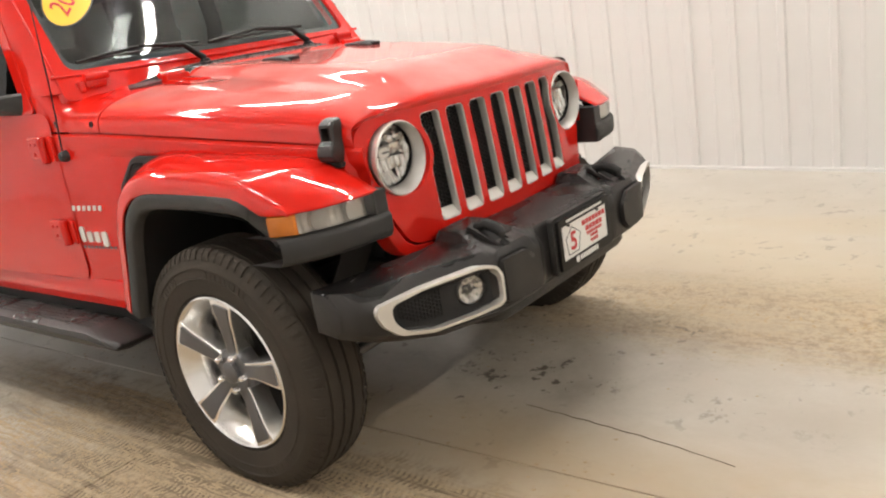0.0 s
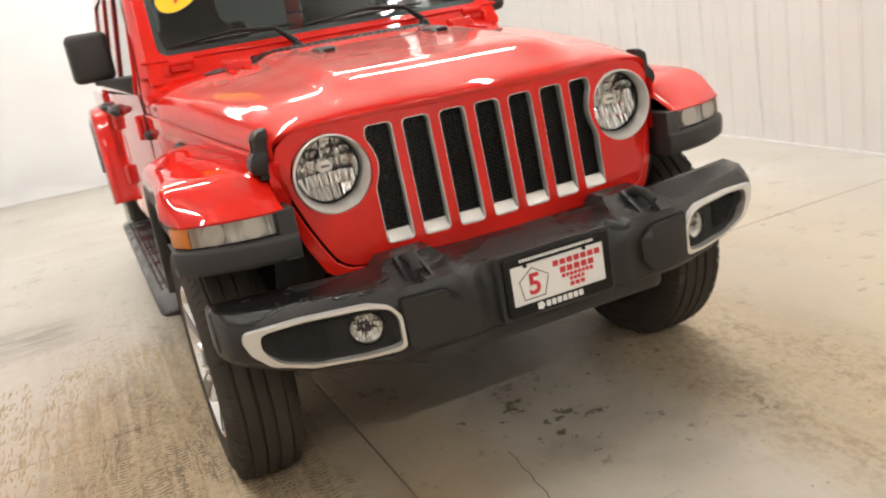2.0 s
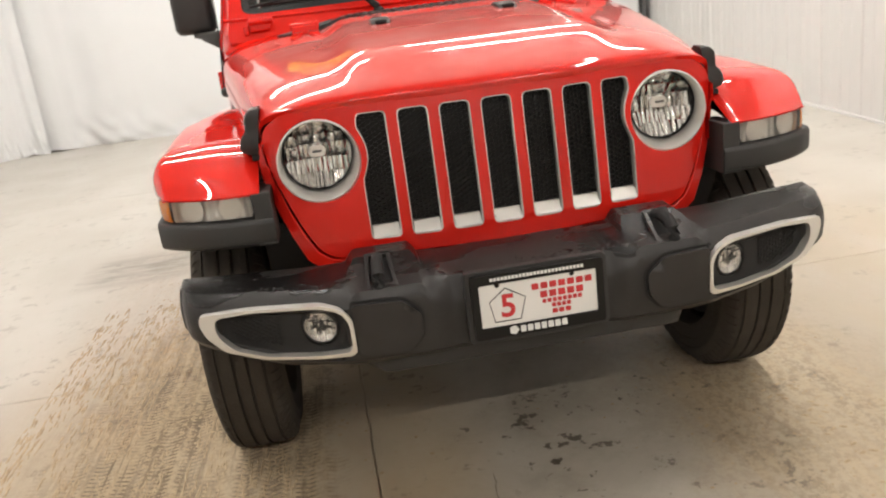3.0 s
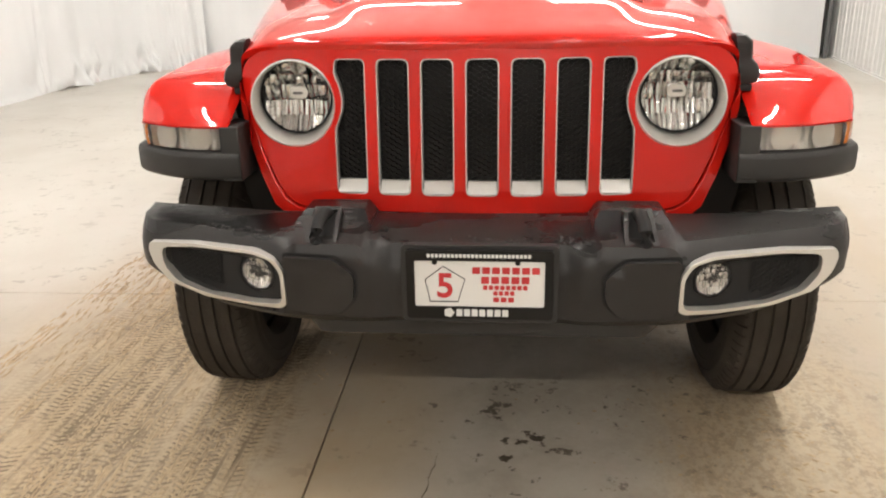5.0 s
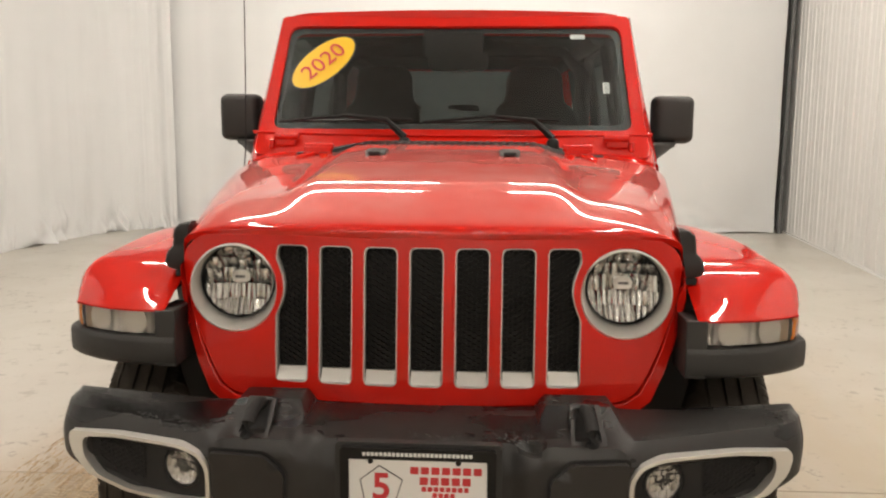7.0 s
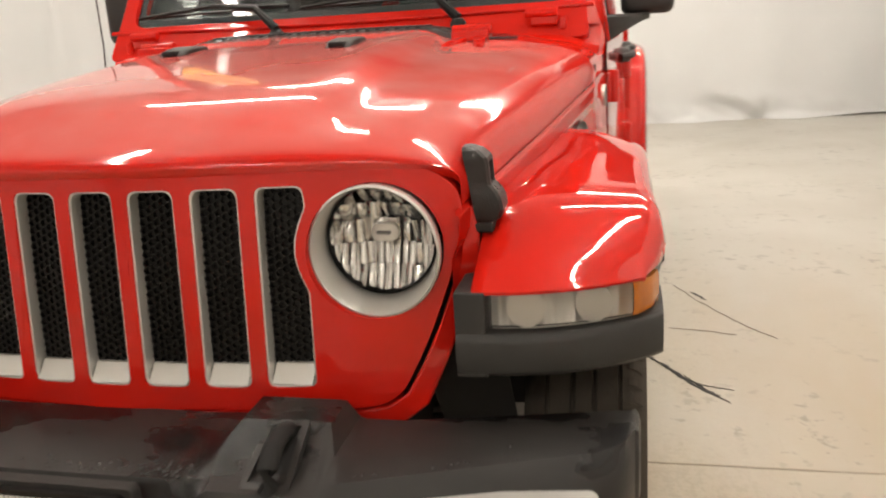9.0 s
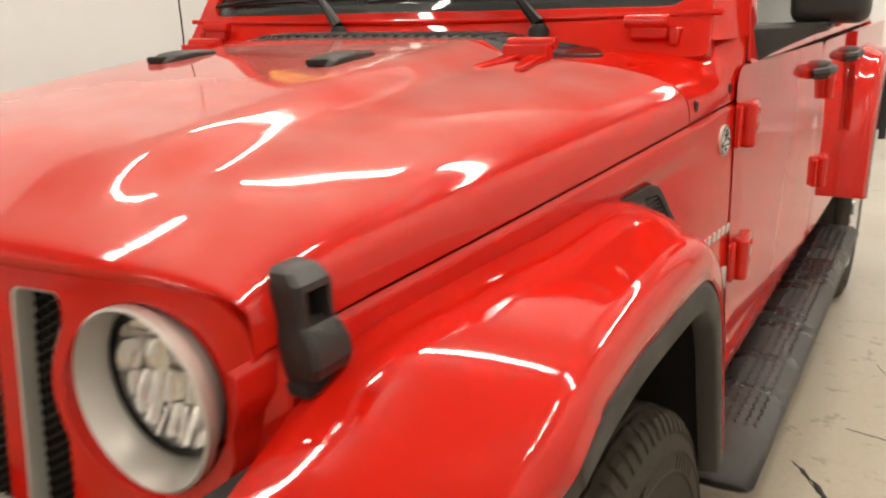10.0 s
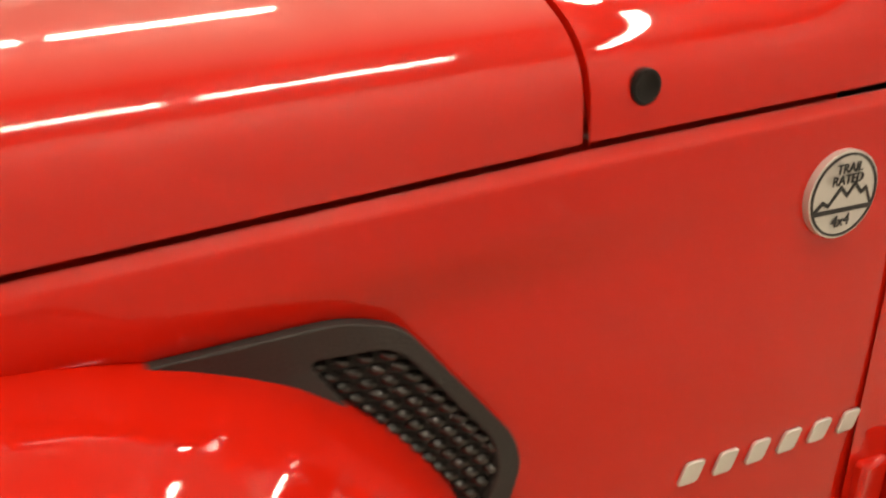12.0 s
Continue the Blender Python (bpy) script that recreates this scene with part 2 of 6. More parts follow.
    c = blend(op("MULTIPLY", patch, 0.38), c, (0.17, 0.135, 0.095))
    spots = op("MULTIPLY", ramp(noise_at(15, 5, None, 0.65), 0.58, 0.64), ramp(noise_at(1.7, 2), 0.40, 0.6))
    spots = op("MULTIPLY", spots, op("ADD", op("MULTIPLY", nose_zone, 0.6), 0.4))
    c = blend(spots, c, (0.085, 0.062, 0.04))
    smear = op("MULTIPLY", op("MULTIPLY", band(x, -2.0, -1.8, -1.45, -1.2), band(y, 1.85, 2.1, 2.3, 2.65)), ramp(noise_at(5, 6, (0.6, 2.5, 1), 0.7), 0.35, 0.6, 0.2, 0.75))
    c = blend(smear, c, (0.16, 0.135, 0.10))
    scuffs = op("MULTIPLY", ramp(noise_at(4, 7, (7.0, 0.8, 1.0), 0.75), 0.60, 0.76), 0.22)
    c = blend(scuffs, c, (0.17, 0.15, 0.125))
    L(c, p.inputs["Base Color"])
    L(op("ADD", ramp(noise_at(2.0, 3), 0.25, 0.75, 0.29, 0.40), op("MULTIPLY", op("ADD", lanes, op("MULTIPLY", warm, 0.8)), 0.32)), p.inputs["Roughness"])
    p.inputs["IOR"].default_value = 1.6
    b = N("ShaderNodeBump")
    b.inputs["Strength"].default_value, b.inputs["Distance"].default_value = 0.25, 0.003
    L(op("ADD", op("MULTIPLY", noise_at(40, 6), op("ADD", op("MULTIPLY", lanes, 0.92), 0.05)), op("SUBTRACT", op("MULTIPLY", dirt, 0.8), prints)), b.inputs["Height"])
    L(b.outputs[0], p.inputs["Normal"])
    return m


CONCRETE = concrete()


# ---- mesh helpers ----
def finish(name, bm, mat, parent=None, label="", smooth=40, bevel=0.0, segs=2):
    """Links a bmesh as one mesh object."""
    me = bpy.data.meshes.new(name)
    bm.to_mesh(me)
    bm.free()
    me.materials.append(mat)
    if smooth:
        me.polygons.foreach_set("use_smooth", [True] * len(me.polygons))
        me.set_sharp_from_angle(angle=radians(smooth))
    ob = new(name, me)
    if parent is not None:
        ob.parent = parent
    if label:
        ob["label"] = label
    if bevel:
        bv = ob.modifiers.new("bevel", "BEVEL")
        bv.width, bv.segments, bv.limit_method, bv.angle_limit = bevel, segs, "ANGLE", radians(35)
        bv.harden_normals = False
    return ob


part = finish


def loft(rows, close=False, caps=False, closed_rows=False, end=False):
    """A surface through rows of points; close joins the last point of each row to its first."""
    bm = bmesh.new()
    vs = [[bm.verts.new(p) for p in r] for r in rows]
    n = len(rows[0])
    pairs = [(a, b) for a, b in zip(vs, vs[1:])] + ([(vs[-1], vs[0])] if closed_rows else [])
    for a, b in pairs:
        for i in range(n if close else n - 1):
            j = (i + 1) % n
            bm.faces.new((a[i], a[j], b[j], b[i]))
    if caps and close:
        bm.faces.new(vs[0][::-1])
    if (caps or end) and close:
        bm.faces.new(vs[-1])
    bmesh.ops.remove_doubles(bm, verts=bm.verts, dist=1e-6)
    bmesh.ops.recalc_face_normals(bm, faces=bm.faces)
    return bm


def thicken(bm, t):
    """Gives an open surface a thickness."""
    bmesh.ops.solidify(bm, geom=bm.faces[:], thickness=t)
    bmesh.ops.recalc_face_normals(bm, faces=bm.faces)
    return bm


def inside(p, loop):
    x, y = p
    c = False
    for (x1, y1), (x2, y2) in zip(loop, loop[1:] + loop[:1]):
        if (y1 > y) != (y2 > y) and x < (x2 - x1) * (y - y1) / (y2 - y1) + x1:
            c = not c
    return c


def plate(loops, depth, warp=None, grid=0.0):
    """A panel in the xz plane with an outline and holes; its face lies at y = warp(x, z), its back depth behind."""
    from mathutils.geometry import delaunay_2d_cdt
    pts, edges = [], []
    for lp in loops:
        k = len(pts)
        pts += [Vector(p) for p in lp]
        edges += [(k + i, k + (i + 1) % len(lp)) for i in range(len(lp))]
    if grid:
        xs, zs = [p[0] for p in loops[0]], [p[1] for p in loops[0]]
        nx, nz = int((max(xs) - min(xs)) / grid) + 1, int((max(zs) - min(zs)) / grid) + 1
        for i in range(1, nx):
            for j in range(1, nz):
                q = (min(xs) + (max(xs) - min(xs)) * i / nx, min(zs) + (max(zs) - min(zs)) * j / nz)
                if inside(q, loops[0]) and not any(inside(q, h) for h in loops[1:]) and min((Vector(q) - p).length for p in pts) > grid * 0.3:
                    pts.append(Vector(q))
    v, e, f, *_ = delaunay_2d_cdt(pts, edges, [], 1, 1e-6)
    warp = warp or (lambda x, z: 0.0)
    bm = bmesh.new()
    front = [bm.verts.new((p.x, warp(p.x, p.y), p.y)) for p in v]
    for t in f:
        cx, cz = sum(v[i].x for i in t) / len(t), sum(v[i].y for i in t) / len(t)
        if inside((cx, cz), loops[0]) and not any(inside((cx, cz), h) for h in loops[1:]):
            bm.faces.new([front[i] for i in t])
    loose = [q for q in bm.verts if not q.link_faces]
    bmesh.ops.delete(bm, geom=loose, context="VERTS")
    if depth:
        rim = [q for q in bm.edges if len(q.link_faces) == 1]
        got = bmesh.ops.extrude_edge_only(bm, edges=rim)
        moved = [g for g in got["geom"] if isinstance(g, bmesh.types.BMVert)]
        bmesh.ops.translate(bm, verts=moved, vec=(0, depth, 0))
        bmesh.ops.holes_fill(bm, edges=[g for g in got["geom"] if isinstance(g, bmesh.types.BMEdge)], sides=0) if len(loops) == 1 else None
    bmesh.ops.recalc_face_normals(bm, faces=bm.faces)
    return bm


def mirrored(bm):
    """A copy of a bmesh on the other side of the car."""
    c = bm.copy()
    bmesh.ops.scale(c, verts=c.verts, vec=(-1, 1, 1))
    bmesh.ops.reverse_faces(c, faces=c.faces)
    return c


def both(name, bm, mat, parent, label="", **kw):
    """The part on the left side and its twin on the right."""
    other = mirrored(bm)
    return part(name, bm, mat, parent, label, **kw), part(name, other, mat, parent, label, **kw)


def rounded(x0, z0, x1, z1, r, n=5):
    """A rounded rectangle as a loop."""
    out = []
    for cx, cz, a0 in ((x1 - r, z1 - r, 0), (x0 + r, z1 - r, 90), (x0 + r, z0 + r, 180), (x1 - r, z0 + r, 270)):
        out += [(cx + r * math.cos(radians(a0 + 90 * i / n)), cz + r * math.sin(radians(a0 + 90 * i / n))) for i in range(n + 1)]
    return out


def smooth_loop(points, r=0.02, n=4):
    """A polygon with its corners rounded."""
    out, k = [], len(points)
    for i in range(k):
        a, b, c = Vector(points[i - 1]), Vector(points[i]), Vector(points[(i + 1) % k])
        d = min(r, (a - b).length * 0.45, (c - b).length * 0.45)
        p, q = b + (a - b).normalized() * d, b + (c - b).normalized() * d
        out += [tuple((1 - t) ** 2 * p + 2 * t * (1 - t) * b + t * t * q) for t in [j / n for j in range(n + 1)]]
    return out


def ring(cx, cz, r, n=40):
    return [(cx + r * math.cos(2 * math.pi * i / n), cz + r * math.sin(2 * math.pi * i / n)) for i in range(n)]


def lathe(profile, n=48, axis="x", at=(0, 0, 0), caps=True):
    """Turns a profile of (along, radius) about an axis."""
    rows = []
    for a, r in profile:
        row = []
        for i in range(n):
            c, s_ = math.cos(2 * math.pi * i / n) * r, math.sin(2 * math.pi * i / n) * r
            row.append({"x": (a, c, s_), "y": (c, a, s_), "z": (c, s_, a)}[axis])
        rows.append(row)
    bm = loft(rows, close=True, caps=caps and profile[0][1] > 1e-4)
    bmesh.ops.translate(bm, verts=bm.verts, vec=at)
    return bm


def box(x0, x1, y0, y1, z0, z1):
    bm = bmesh.new()
    bmesh.ops.create_cube(bm, size=1)
    bmesh.ops.scale(bm, verts=bm.verts, vec=(x1 - x0, y1 - y0, z1 - z0))
    bmesh.ops.translate(bm, verts=bm.verts, vec=((x0 + x1) / 2, (y0 + y1) / 2, (z0 + z1) / 2))
    return bm


def joined(*bms):
    out = bms[0]
    for b in bms[1:]:
        me = bpy.data.meshes.new("tmp")
        b.to_mesh(me)
        b.free()
        out.from_mesh(me)
        bpy.data.meshes.remove(me)
    return out


def tube(points, r, n=10):
    """A round bar along points."""
    rows = []
    pts = [Vector(p) for p in points]
    for i, p in enumerate(pts):
        d = (pts[min(i + 1, len(pts) - 1)] - pts[max(i - 1, 0)]).normalized()
        u = d.cross(Vector((0.13, 0.21, 0.97))).normalized()
        w = d.cross(u)
        rr = r[i] if isinstance(r, (list, tuple)) else r
        rows.append([p + u * math.cos(2 * math.pi * k / n) * rr + w * math.sin(2 * math.pi * k / n) * rr for k in range(n)])
    return loft(rows, close=True, caps=True)


def lerp_table(table, x):
    """Smooth interpolation in a table of (x, value)."""
    if x <= table[0][0]:
        return table[0][1]
    for (x0, v0), (x1, v1) in zip(table, table[1:]):
        if x <= x1:
            return v0 + (v1 - v0) * (x - x0) / (x1 - x0)
    return table[-1][1]


def sstep(a, b, x):
    t = min(1, max(0, (x - a) / (b - a)))
    return t * t * (3 - 2 * t)


def spread(a, b, n):
    return [a + (b - a) * i / (n - 1) for i in range(n)]


def curve_through(points, n):
    """n points of a Catmull-Rom curve through points."""
    P = [Vector(p) for p in points]
    P = [2 * P[0] - P[1]] + P + [2 * P[-1] - P[-2]]
    out = []
    for t in spread(0, len(P) - 3, n):
        i = min(int(t), len(P) - 4)
        u = t - i
        a, b, c, d = P[i:i + 4]
        out.append(0.5 * (2 * b + (c - a) * u + (2 * a - 5 * b + 4 * c - d) * u * u + (3 * b - a - 3 * c + d) * u ** 3))
    return out


def empty(name, label, category, group="", kind=""):
    return tagged(new(name), label, category, group, kind)


# ---- the hall ----
def wall_x(y):
    """The panel wall's place along its run."""
    return 3.20 + 0.09 * y


Y0, Y1, CEIL_Z, FLOOR_Z = -8.0, 9.4, 4.7, 0.035

floor = part("floor", box(-7, 6.5, Y0 - 1, Y1 + 1.5, -0.2, FLOOR_Z - 0.012), CONCRETE, None, smooth=0)
tagged(floor, "pale dirty concrete floor with sawn joints", "floor", kind="structure")


def slab(x0, x1, y0, y1):
    """One concrete bay, whose edges follow the slightly skewed joints."""
    def corner(x, y):
        return (x - 0.022 * y, y + 0.016 * x)
    g = 0.0025
    bm = bmesh.new()
    low = [bm.verts.new((*corner(x, y), FLOOR_Z - 0.012)) for x, y in ((x0 + g, y0 + g), (x1 - g, y0 + g), (x1 - g, y1 - g), (x0 + g, y1 - g))]
    top = [bm.verts.new((v.co.x, v.co.y, FLOOR_Z)) for v in low]
    bm.faces.new(top)
    for i in range(4):
        bm.faces.new((low[i], low[(i + 1) % 4], top[(i + 1) % 4], top[i]))
    return part("slab", bm, CONCRETE, floor, smooth=0, bevel=0.003)


for xa, xb in ((-6.6, -0.447), (-0.447, 6.2)):
    for ya, yb in ((-8.5, -3.3), (-3.3, 0.632), (0.632, 4.6), (4.6, 10.6)):
        slab(xa, xb, ya, yb)


def wall_panel():
    """One sheet of the white steel cladding, with its upright ribs and lapped edge."""
    prof = [(0.0, -0.002), (0.010, -0.002)]
    for k in range(3):
        prof += [(0.305 * k + dy, dx) for dy, dx in ((0.012, 0.0), (0.024, -0.011), (0.062, -0.011), (0.074, 0.0), (0.180, 0.0), (0.185, -0.004), (0.200, -0.004), (0.205, 0.0), (0.293, 0.0))]
    prof += [(0.915, 0.0)]
    me = bpy.data.meshes.new("panel")
    bm = loft([[(0.09 * dy + dx, dy, z) for dy, dx in prof] for z in (FLOOR_Z, CEIL_Z)])
    bm.to_mesh(me)
    bm.free()
    me.materials.append(WALLPAINT)
    return me


wall_east = part("wall_east", loft([[(wall_x(Y0) + d, Y0, z) for d, z in ((0.03, 0), (0.14, 0), (0.14, CEIL_Z), (0.03, CEIL_Z))], [(wall_x(Y1) + d, Y1 + 0.7, z) for d, z in ((0.08, 0), (0.2, 0), (0.2, CEIL_Z), (0.08, CEIL_Z))]], close=True, caps=True), WALLPAINT, None, smooth=0)
tagged(wall_east, "white ribbed steel panel wall", "wall", kind="structure")
panel_mesh = wall_panel()
for i in range(20):
    sheet = new("panel", panel_mesh)
    sheet.parent = wall_east
    sheet.location = (wall_x(Y0 + 0.915 * i), Y0 + 0.915 * i, 0)
tagged(part("baseboard", loft([[(wall_x(y) - dx, y, z) for dx, z in ((0.001, FLOOR_Z), (0.026, FLOOR_Z), (0.026, FLOOR_Z + 0.018), (0.001, FLOOR_Z + 0.02))] for y in (Y0, Y1)]), WALLPAINT, None, smooth=0),
       "narrow white base angle along the panel wall", "baseboard", kind="structure")
tagged(part("wall_south", box(-7, 4.6, Y0 - 0.2, Y0, 0, CEIL_Z), WALLPAINT, None, smooth=0), "white painted end wall", "wall", kind="structure")
tagged(part("wall_north", box(-7, 6, Y1 + 0.6, Y1 + 0.8, 0, CEIL_Z), WALLPAINT, None, smooth=0), "white painted wall behind the curtain", "wall", kind="structure")
tagged(part("wall_west", box(-6.6, -6.4, Y0, Y1 + 0.8, 0, CEIL_Z), WALLPAINT, None, smooth=0), "white painted wall behind the curtain", "wall", kind="structure")
tagged(part("ceiling", box(-7, 6, Y0 - 0.2, Y1 + 0.8, CEIL_Z, CEIL_Z + 0.15), CEIL, None, smooth=0), "plain dull grey ceiling", "ceiling", kind="structure")


def curtain(name, line, seed, label, fold=0.055):
    """A hanging white cloth with soft uneven folds, its hem rumpled on the floor."""
    rng = random.Random(seed)
    pts = curve_through([(x, y, 0) for x, y in line], 420)
    ph = rng.uniform(0, 6.28)
    length = sum((b - a).length for a, b in zip(pts, pts[1:]))
    height = CEIL_Z - 0.05 - FLOOR_Z
    rows = []
    for k, t in enumerate(spread(0.0, 1.0, 60)):
        z = height * t ** 1.9
        row = []
        for i, p in enumerate(pts):
            q = pts[min(i + 1, len(pts) - 1)] - pts[max(i - 1, 0)]
            s = length * i / (len(pts) - 1)
            nrm = Vector((q.y, -q.x, 0)).normalized()
            w = fold * (1.8 * noise.noise(Vector((s * 0.7, z * 0.10, seed))) + 0.45 * noise.noise(Vector((s * 1.9, z * 0.10, seed + 5))))
            w += fold * 0.10 * noise.noise(Vector((s * 5.0, z * 0.16, seed + 7)))
            w += 0.022 * noise.noise(Vector((s * 1.1 - z * 0.8, z * 1.1 + s * 0.4, seed + 9)))
            low = max(0.0, 1 - z / 0.55)
            bunch = sstep(0.0, 0.35, noise.noise(Vector((s * 0.55, 0, seed + 2))) + 0.05)
            w += low * low * (0.05 + 0.15 * bunch) * (noise.noise(Vector((s * 1.7, z * 3.0, seed + 2))) + 0.55 * noise.noise(Vector((s * 4.3 + z * 3, z * 6.0, seed + 4))))
            lift = (0.02 * max(0, math.sin(s * 1.7 + ph)) ** 6) * low ** 4
            row.append(p + nrm * w + Vector((0, 0, FLOOR_Z + 0.001 + z + lift)))
        rows.append(row)
    return tagged(part(name, thicken(loft(rows), 0.003), CLOTH, None, smooth=80), label, "curtain")


curtain("curtain", [(-4.75, -7.6), (-4.78, 0.0), (-4.9, 5.2), (-4.86, 6.2), (-4.75, 7.1), (-4.55, 7.75), (-4.25, 8.08), (-3.92, 8.16)], 3, "white hanging cloth curtain along the side of the hall", 0.022)
curtain("curtain", [(-4.0, 8.24), (-3.2, 8.26), (-2.2, 8.25), (-1.0, 8.22), (0.4, 8.22), (1.4, 8.26), (2.6, 8.40), (3.80, 8.58)], 8, "white hanging cloth curtain behind the car", 0.045)
# dark grey bar added for the shaded gap between curtain and panel wall
tagged(part("curtain_pole", tube([(3.87, 8.55, FLOOR_Z), (3.89, 8.55, CEIL_Z)], 0.030), GAPGREY, None), "dark upright bar added for the shaded gap at the curtain's edge", "pole")


# ---- lamps under the ceiling ----
def strip_light(x, y, length, turn):
    top = empty("strip_light", "long white strip light with a bright diffuser under the ceiling", "ceiling light", "strip lights")
    h = length / 2
    part("housing", box(-h, h, -0.05, 0.05, 0.0, 0.06), LAMPWHITE, top, smooth=0, bevel=0.008)
    rows = [[(xx, 0.047 * math.cos(a), -0.035 - 0.030 * math.sin(a)) for a in spread(-0.9, math.pi + 0.9, 13)] for xx in (-h + 0.02, h - 0.02)]
    part("diffuser", loft(rows), TUBE, top, "glowing diffuser")
    top.matrix_basis = pose(x, y, CEIL_Z - 0.26, 0, 0, turn)
    for s in (-1, 1):
        part("hanger", tube([(s * h * 0.7, 0, 0.06), (s * h * 0.7, 0, 0.26)], 0.006), STEEL, top)
    return top


for yy in (-6.0, 2.8, 5.8):
    for xx in (-1.58, 1.58):
        strip_light(xx, yy, 2.4, 0)
for xx in (-2.15, 1.7):
    for yy in (-0.72, 0.6):
        strip_light(xx, yy, 1.2, 90)


# ---- dried mud on the floor ----
def mud_crumbs():
    """Loose crumbs of dried mud in the wheel lanes, and tread prints before the front tyres."""
    rng = random.Random(11)
    verts, faces = [], []

    def crumb(x, y, a, b, h, turn):
        k = len(verts)
        c, s_ = math.cos(turn), math.sin(turn)
        for u, v in ((-1, -0.6), (0.8, -1), (1, 0.7), (-0.7, 1)):
            u, v = u * a * rng.uniform(0.7, 1.2), v * b * rng.uniform(0.7, 1.2)
            verts.append((x + u * c - v * s_, y + u * s_ + v * c, FLOOR_Z + 0.0004))
        verts.append((x, y, FLOOR_Z + h))
        for i in range(4):
            faces.append((k + i, k + (i + 1) % 4, k + 4))

    for _ in range(4200):
        x, y = rng.gauss(-1.0, 0.24), rng.uniform(-1.5, 1.9)
        if noise.noise(Vector((x * 4, y * 1.3, 2))) > -0.15:
            r = rng.uniform(0.002, 0.0065)
            crumb(x, y, r, r * rng.uniform(0.6, 1.6), rng.uniform(0.001, 0.003), rng.uniform(0, 3))
    for _ in range(3600):
        x, y = rng.uniform(-1.65, -0.62), rng.uniform(-1.3, 1.5)
        if noise.noise(Vector((x * 9, y * 0.5, 6))) > -0.05:
            crumb(x + 0.012 * y, y, rng.uniform(0.0016, 0.0042), rng.uniform(0.012, 0.045), rng.uniform(0.001, 0.0032), rng.gauss(0.0, 0.08))
    for _ in range(350):
        x, y = rng.gauss(0.75, 0.2), rng.uniform(-1.5, 0.3)
        r = rng.uniform(0.002, 0.005)
        crumb(x, y, r, r * 1.3, rng.uniform(0.0008, 0.002), rng.uniform(0, 3))
    for x0, x1, y0, y1, keep in ((-0.845, -0.690, -1.5, -0.12, 0.85), (0.715, 0.865, -1.3, -0.12, 0.2), (-1.16, -1.02, -1.3, 0.6, 0.45)):
        n = int((y1 - y0) / 0.022)
        for i in range(n):
            y = y0 + 0.022 * i
            for j in range(5):
                if rng.random() > keep or noise.noise(Vector((j * 3.1, y * 2.2, x0))) < -0.25:
                    continue
                x = x0 + (x1 - x0) * (j + 0.5) / 5 + rng.uniform(-0.002, 0.002)
                crumb(x - 0.01 * y, y + rng.uniform(-0.002, 0.002), 0.0125, 0.0052, rng.uniform(0.002, 0.0042), 0.5 if j % 2 else -0.5)
    me = bpy.data.meshes.new("mud_crumbs")
    me.from_pydata(verts, [], faces)
    me.materials.append(MUD)
    return tagged(new("mud_crumbs", me), "dried brown mud crumbs and tread prints on concrete", "mud", kind="stuff")


mud_crumbs()


def tar_mark(points, width, mat=TAR, label="thin black tar smear on the concrete"):
    """A thin irregular smear of tar on the concrete."""
    rng = random.Random(len(points))
    pts = curve_through([(x, y, FLOOR_Z) for x, y in points], 24)
    rows = []
    for i, p in enumerate(pts):
        d = (pts[min(i + 1, 23)] - pts[max(i - 1, 0)]).normalized()
        w = width * rng.uniform(0.25, 1.0) * math.sin(math.pi * (i + 0.6) / 24.2) ** 0.5
        side = Vector((-d.y, d.x, 0)) * w
        j = Vector((-d.y, d.x, 0)) * rng.uniform(-0.004, 0.004)
        rows.append([p + j - side, p + j + Vector((0, 0, 0.0022)), p + j + side])
    ob = part("tar_mark", loft([[q + Vector((0, 0, 0.0006)) for q in r] for r in rows]), mat, None, smooth=0)
    return tagged(ob, label, "stain", "tar smears")


tar_mark([(0.872, 1.445), (0.945, 1.345), (1.047, 1.175), (1.150, 1.052)], 0.012)
tar_mark([(0.925, 1.365), (1.022, 1.218), (1.099, 1.172), (1.168, 1.150)], 0.006)
tar_mark([(1.010, 1.260), (1.080, 1.145), (1.120, 1.100)], 0.007)
tar_mark([(1.090, 2.190), (1.118, 2.140), (1.150, 2.072)], 0.011)
tar_mark([(1.020, 2.28), (1.150, 1.99), (1.299, 1.735), (1.383, 1.632)], 0.0022, CRACK, "faint thin brown scratch in the concrete")
tar_mark([(0.98, 1.72), (1.10, 1.70), (1.23, 1.66)], 0.0018, CRACK, "faint thin brown scratch in the concrete")
tar_mark([(-0.118, -0.45), (-0.135, -0.60), (-0.160, -0.85), (-0.213, -1.18)], 0.0018, CRACK, "thin dirty hairline crack in the concrete")


# ---- the car: front axle at y = 0, nose towards -y ----
car = empty("car", "bright red off-road car with black bumper on concrete", "car")
SEAM = [(-0.36, 0.583), (0.1, 0.667), (0.593, 0.750), (0.9, 0.773), (1.9, 0.812), (3.8, 0.82)]
CROWN = [(-0.5, 1.128), (-0.3, 1.153), (-0.1, 1.181), (0.1, 1.205), (0.32, 1.227), (0.6, 1.245), (0.9, 1.255)]


def seam_w(y):
    return lerp_table(SEAM, y)


def seam_z(y):
    return 1.017 + 0.1112 * (min(y, 0.6) + 0.36) + 0.055 * max(0.0, min(y, 0.9) - 0.6)


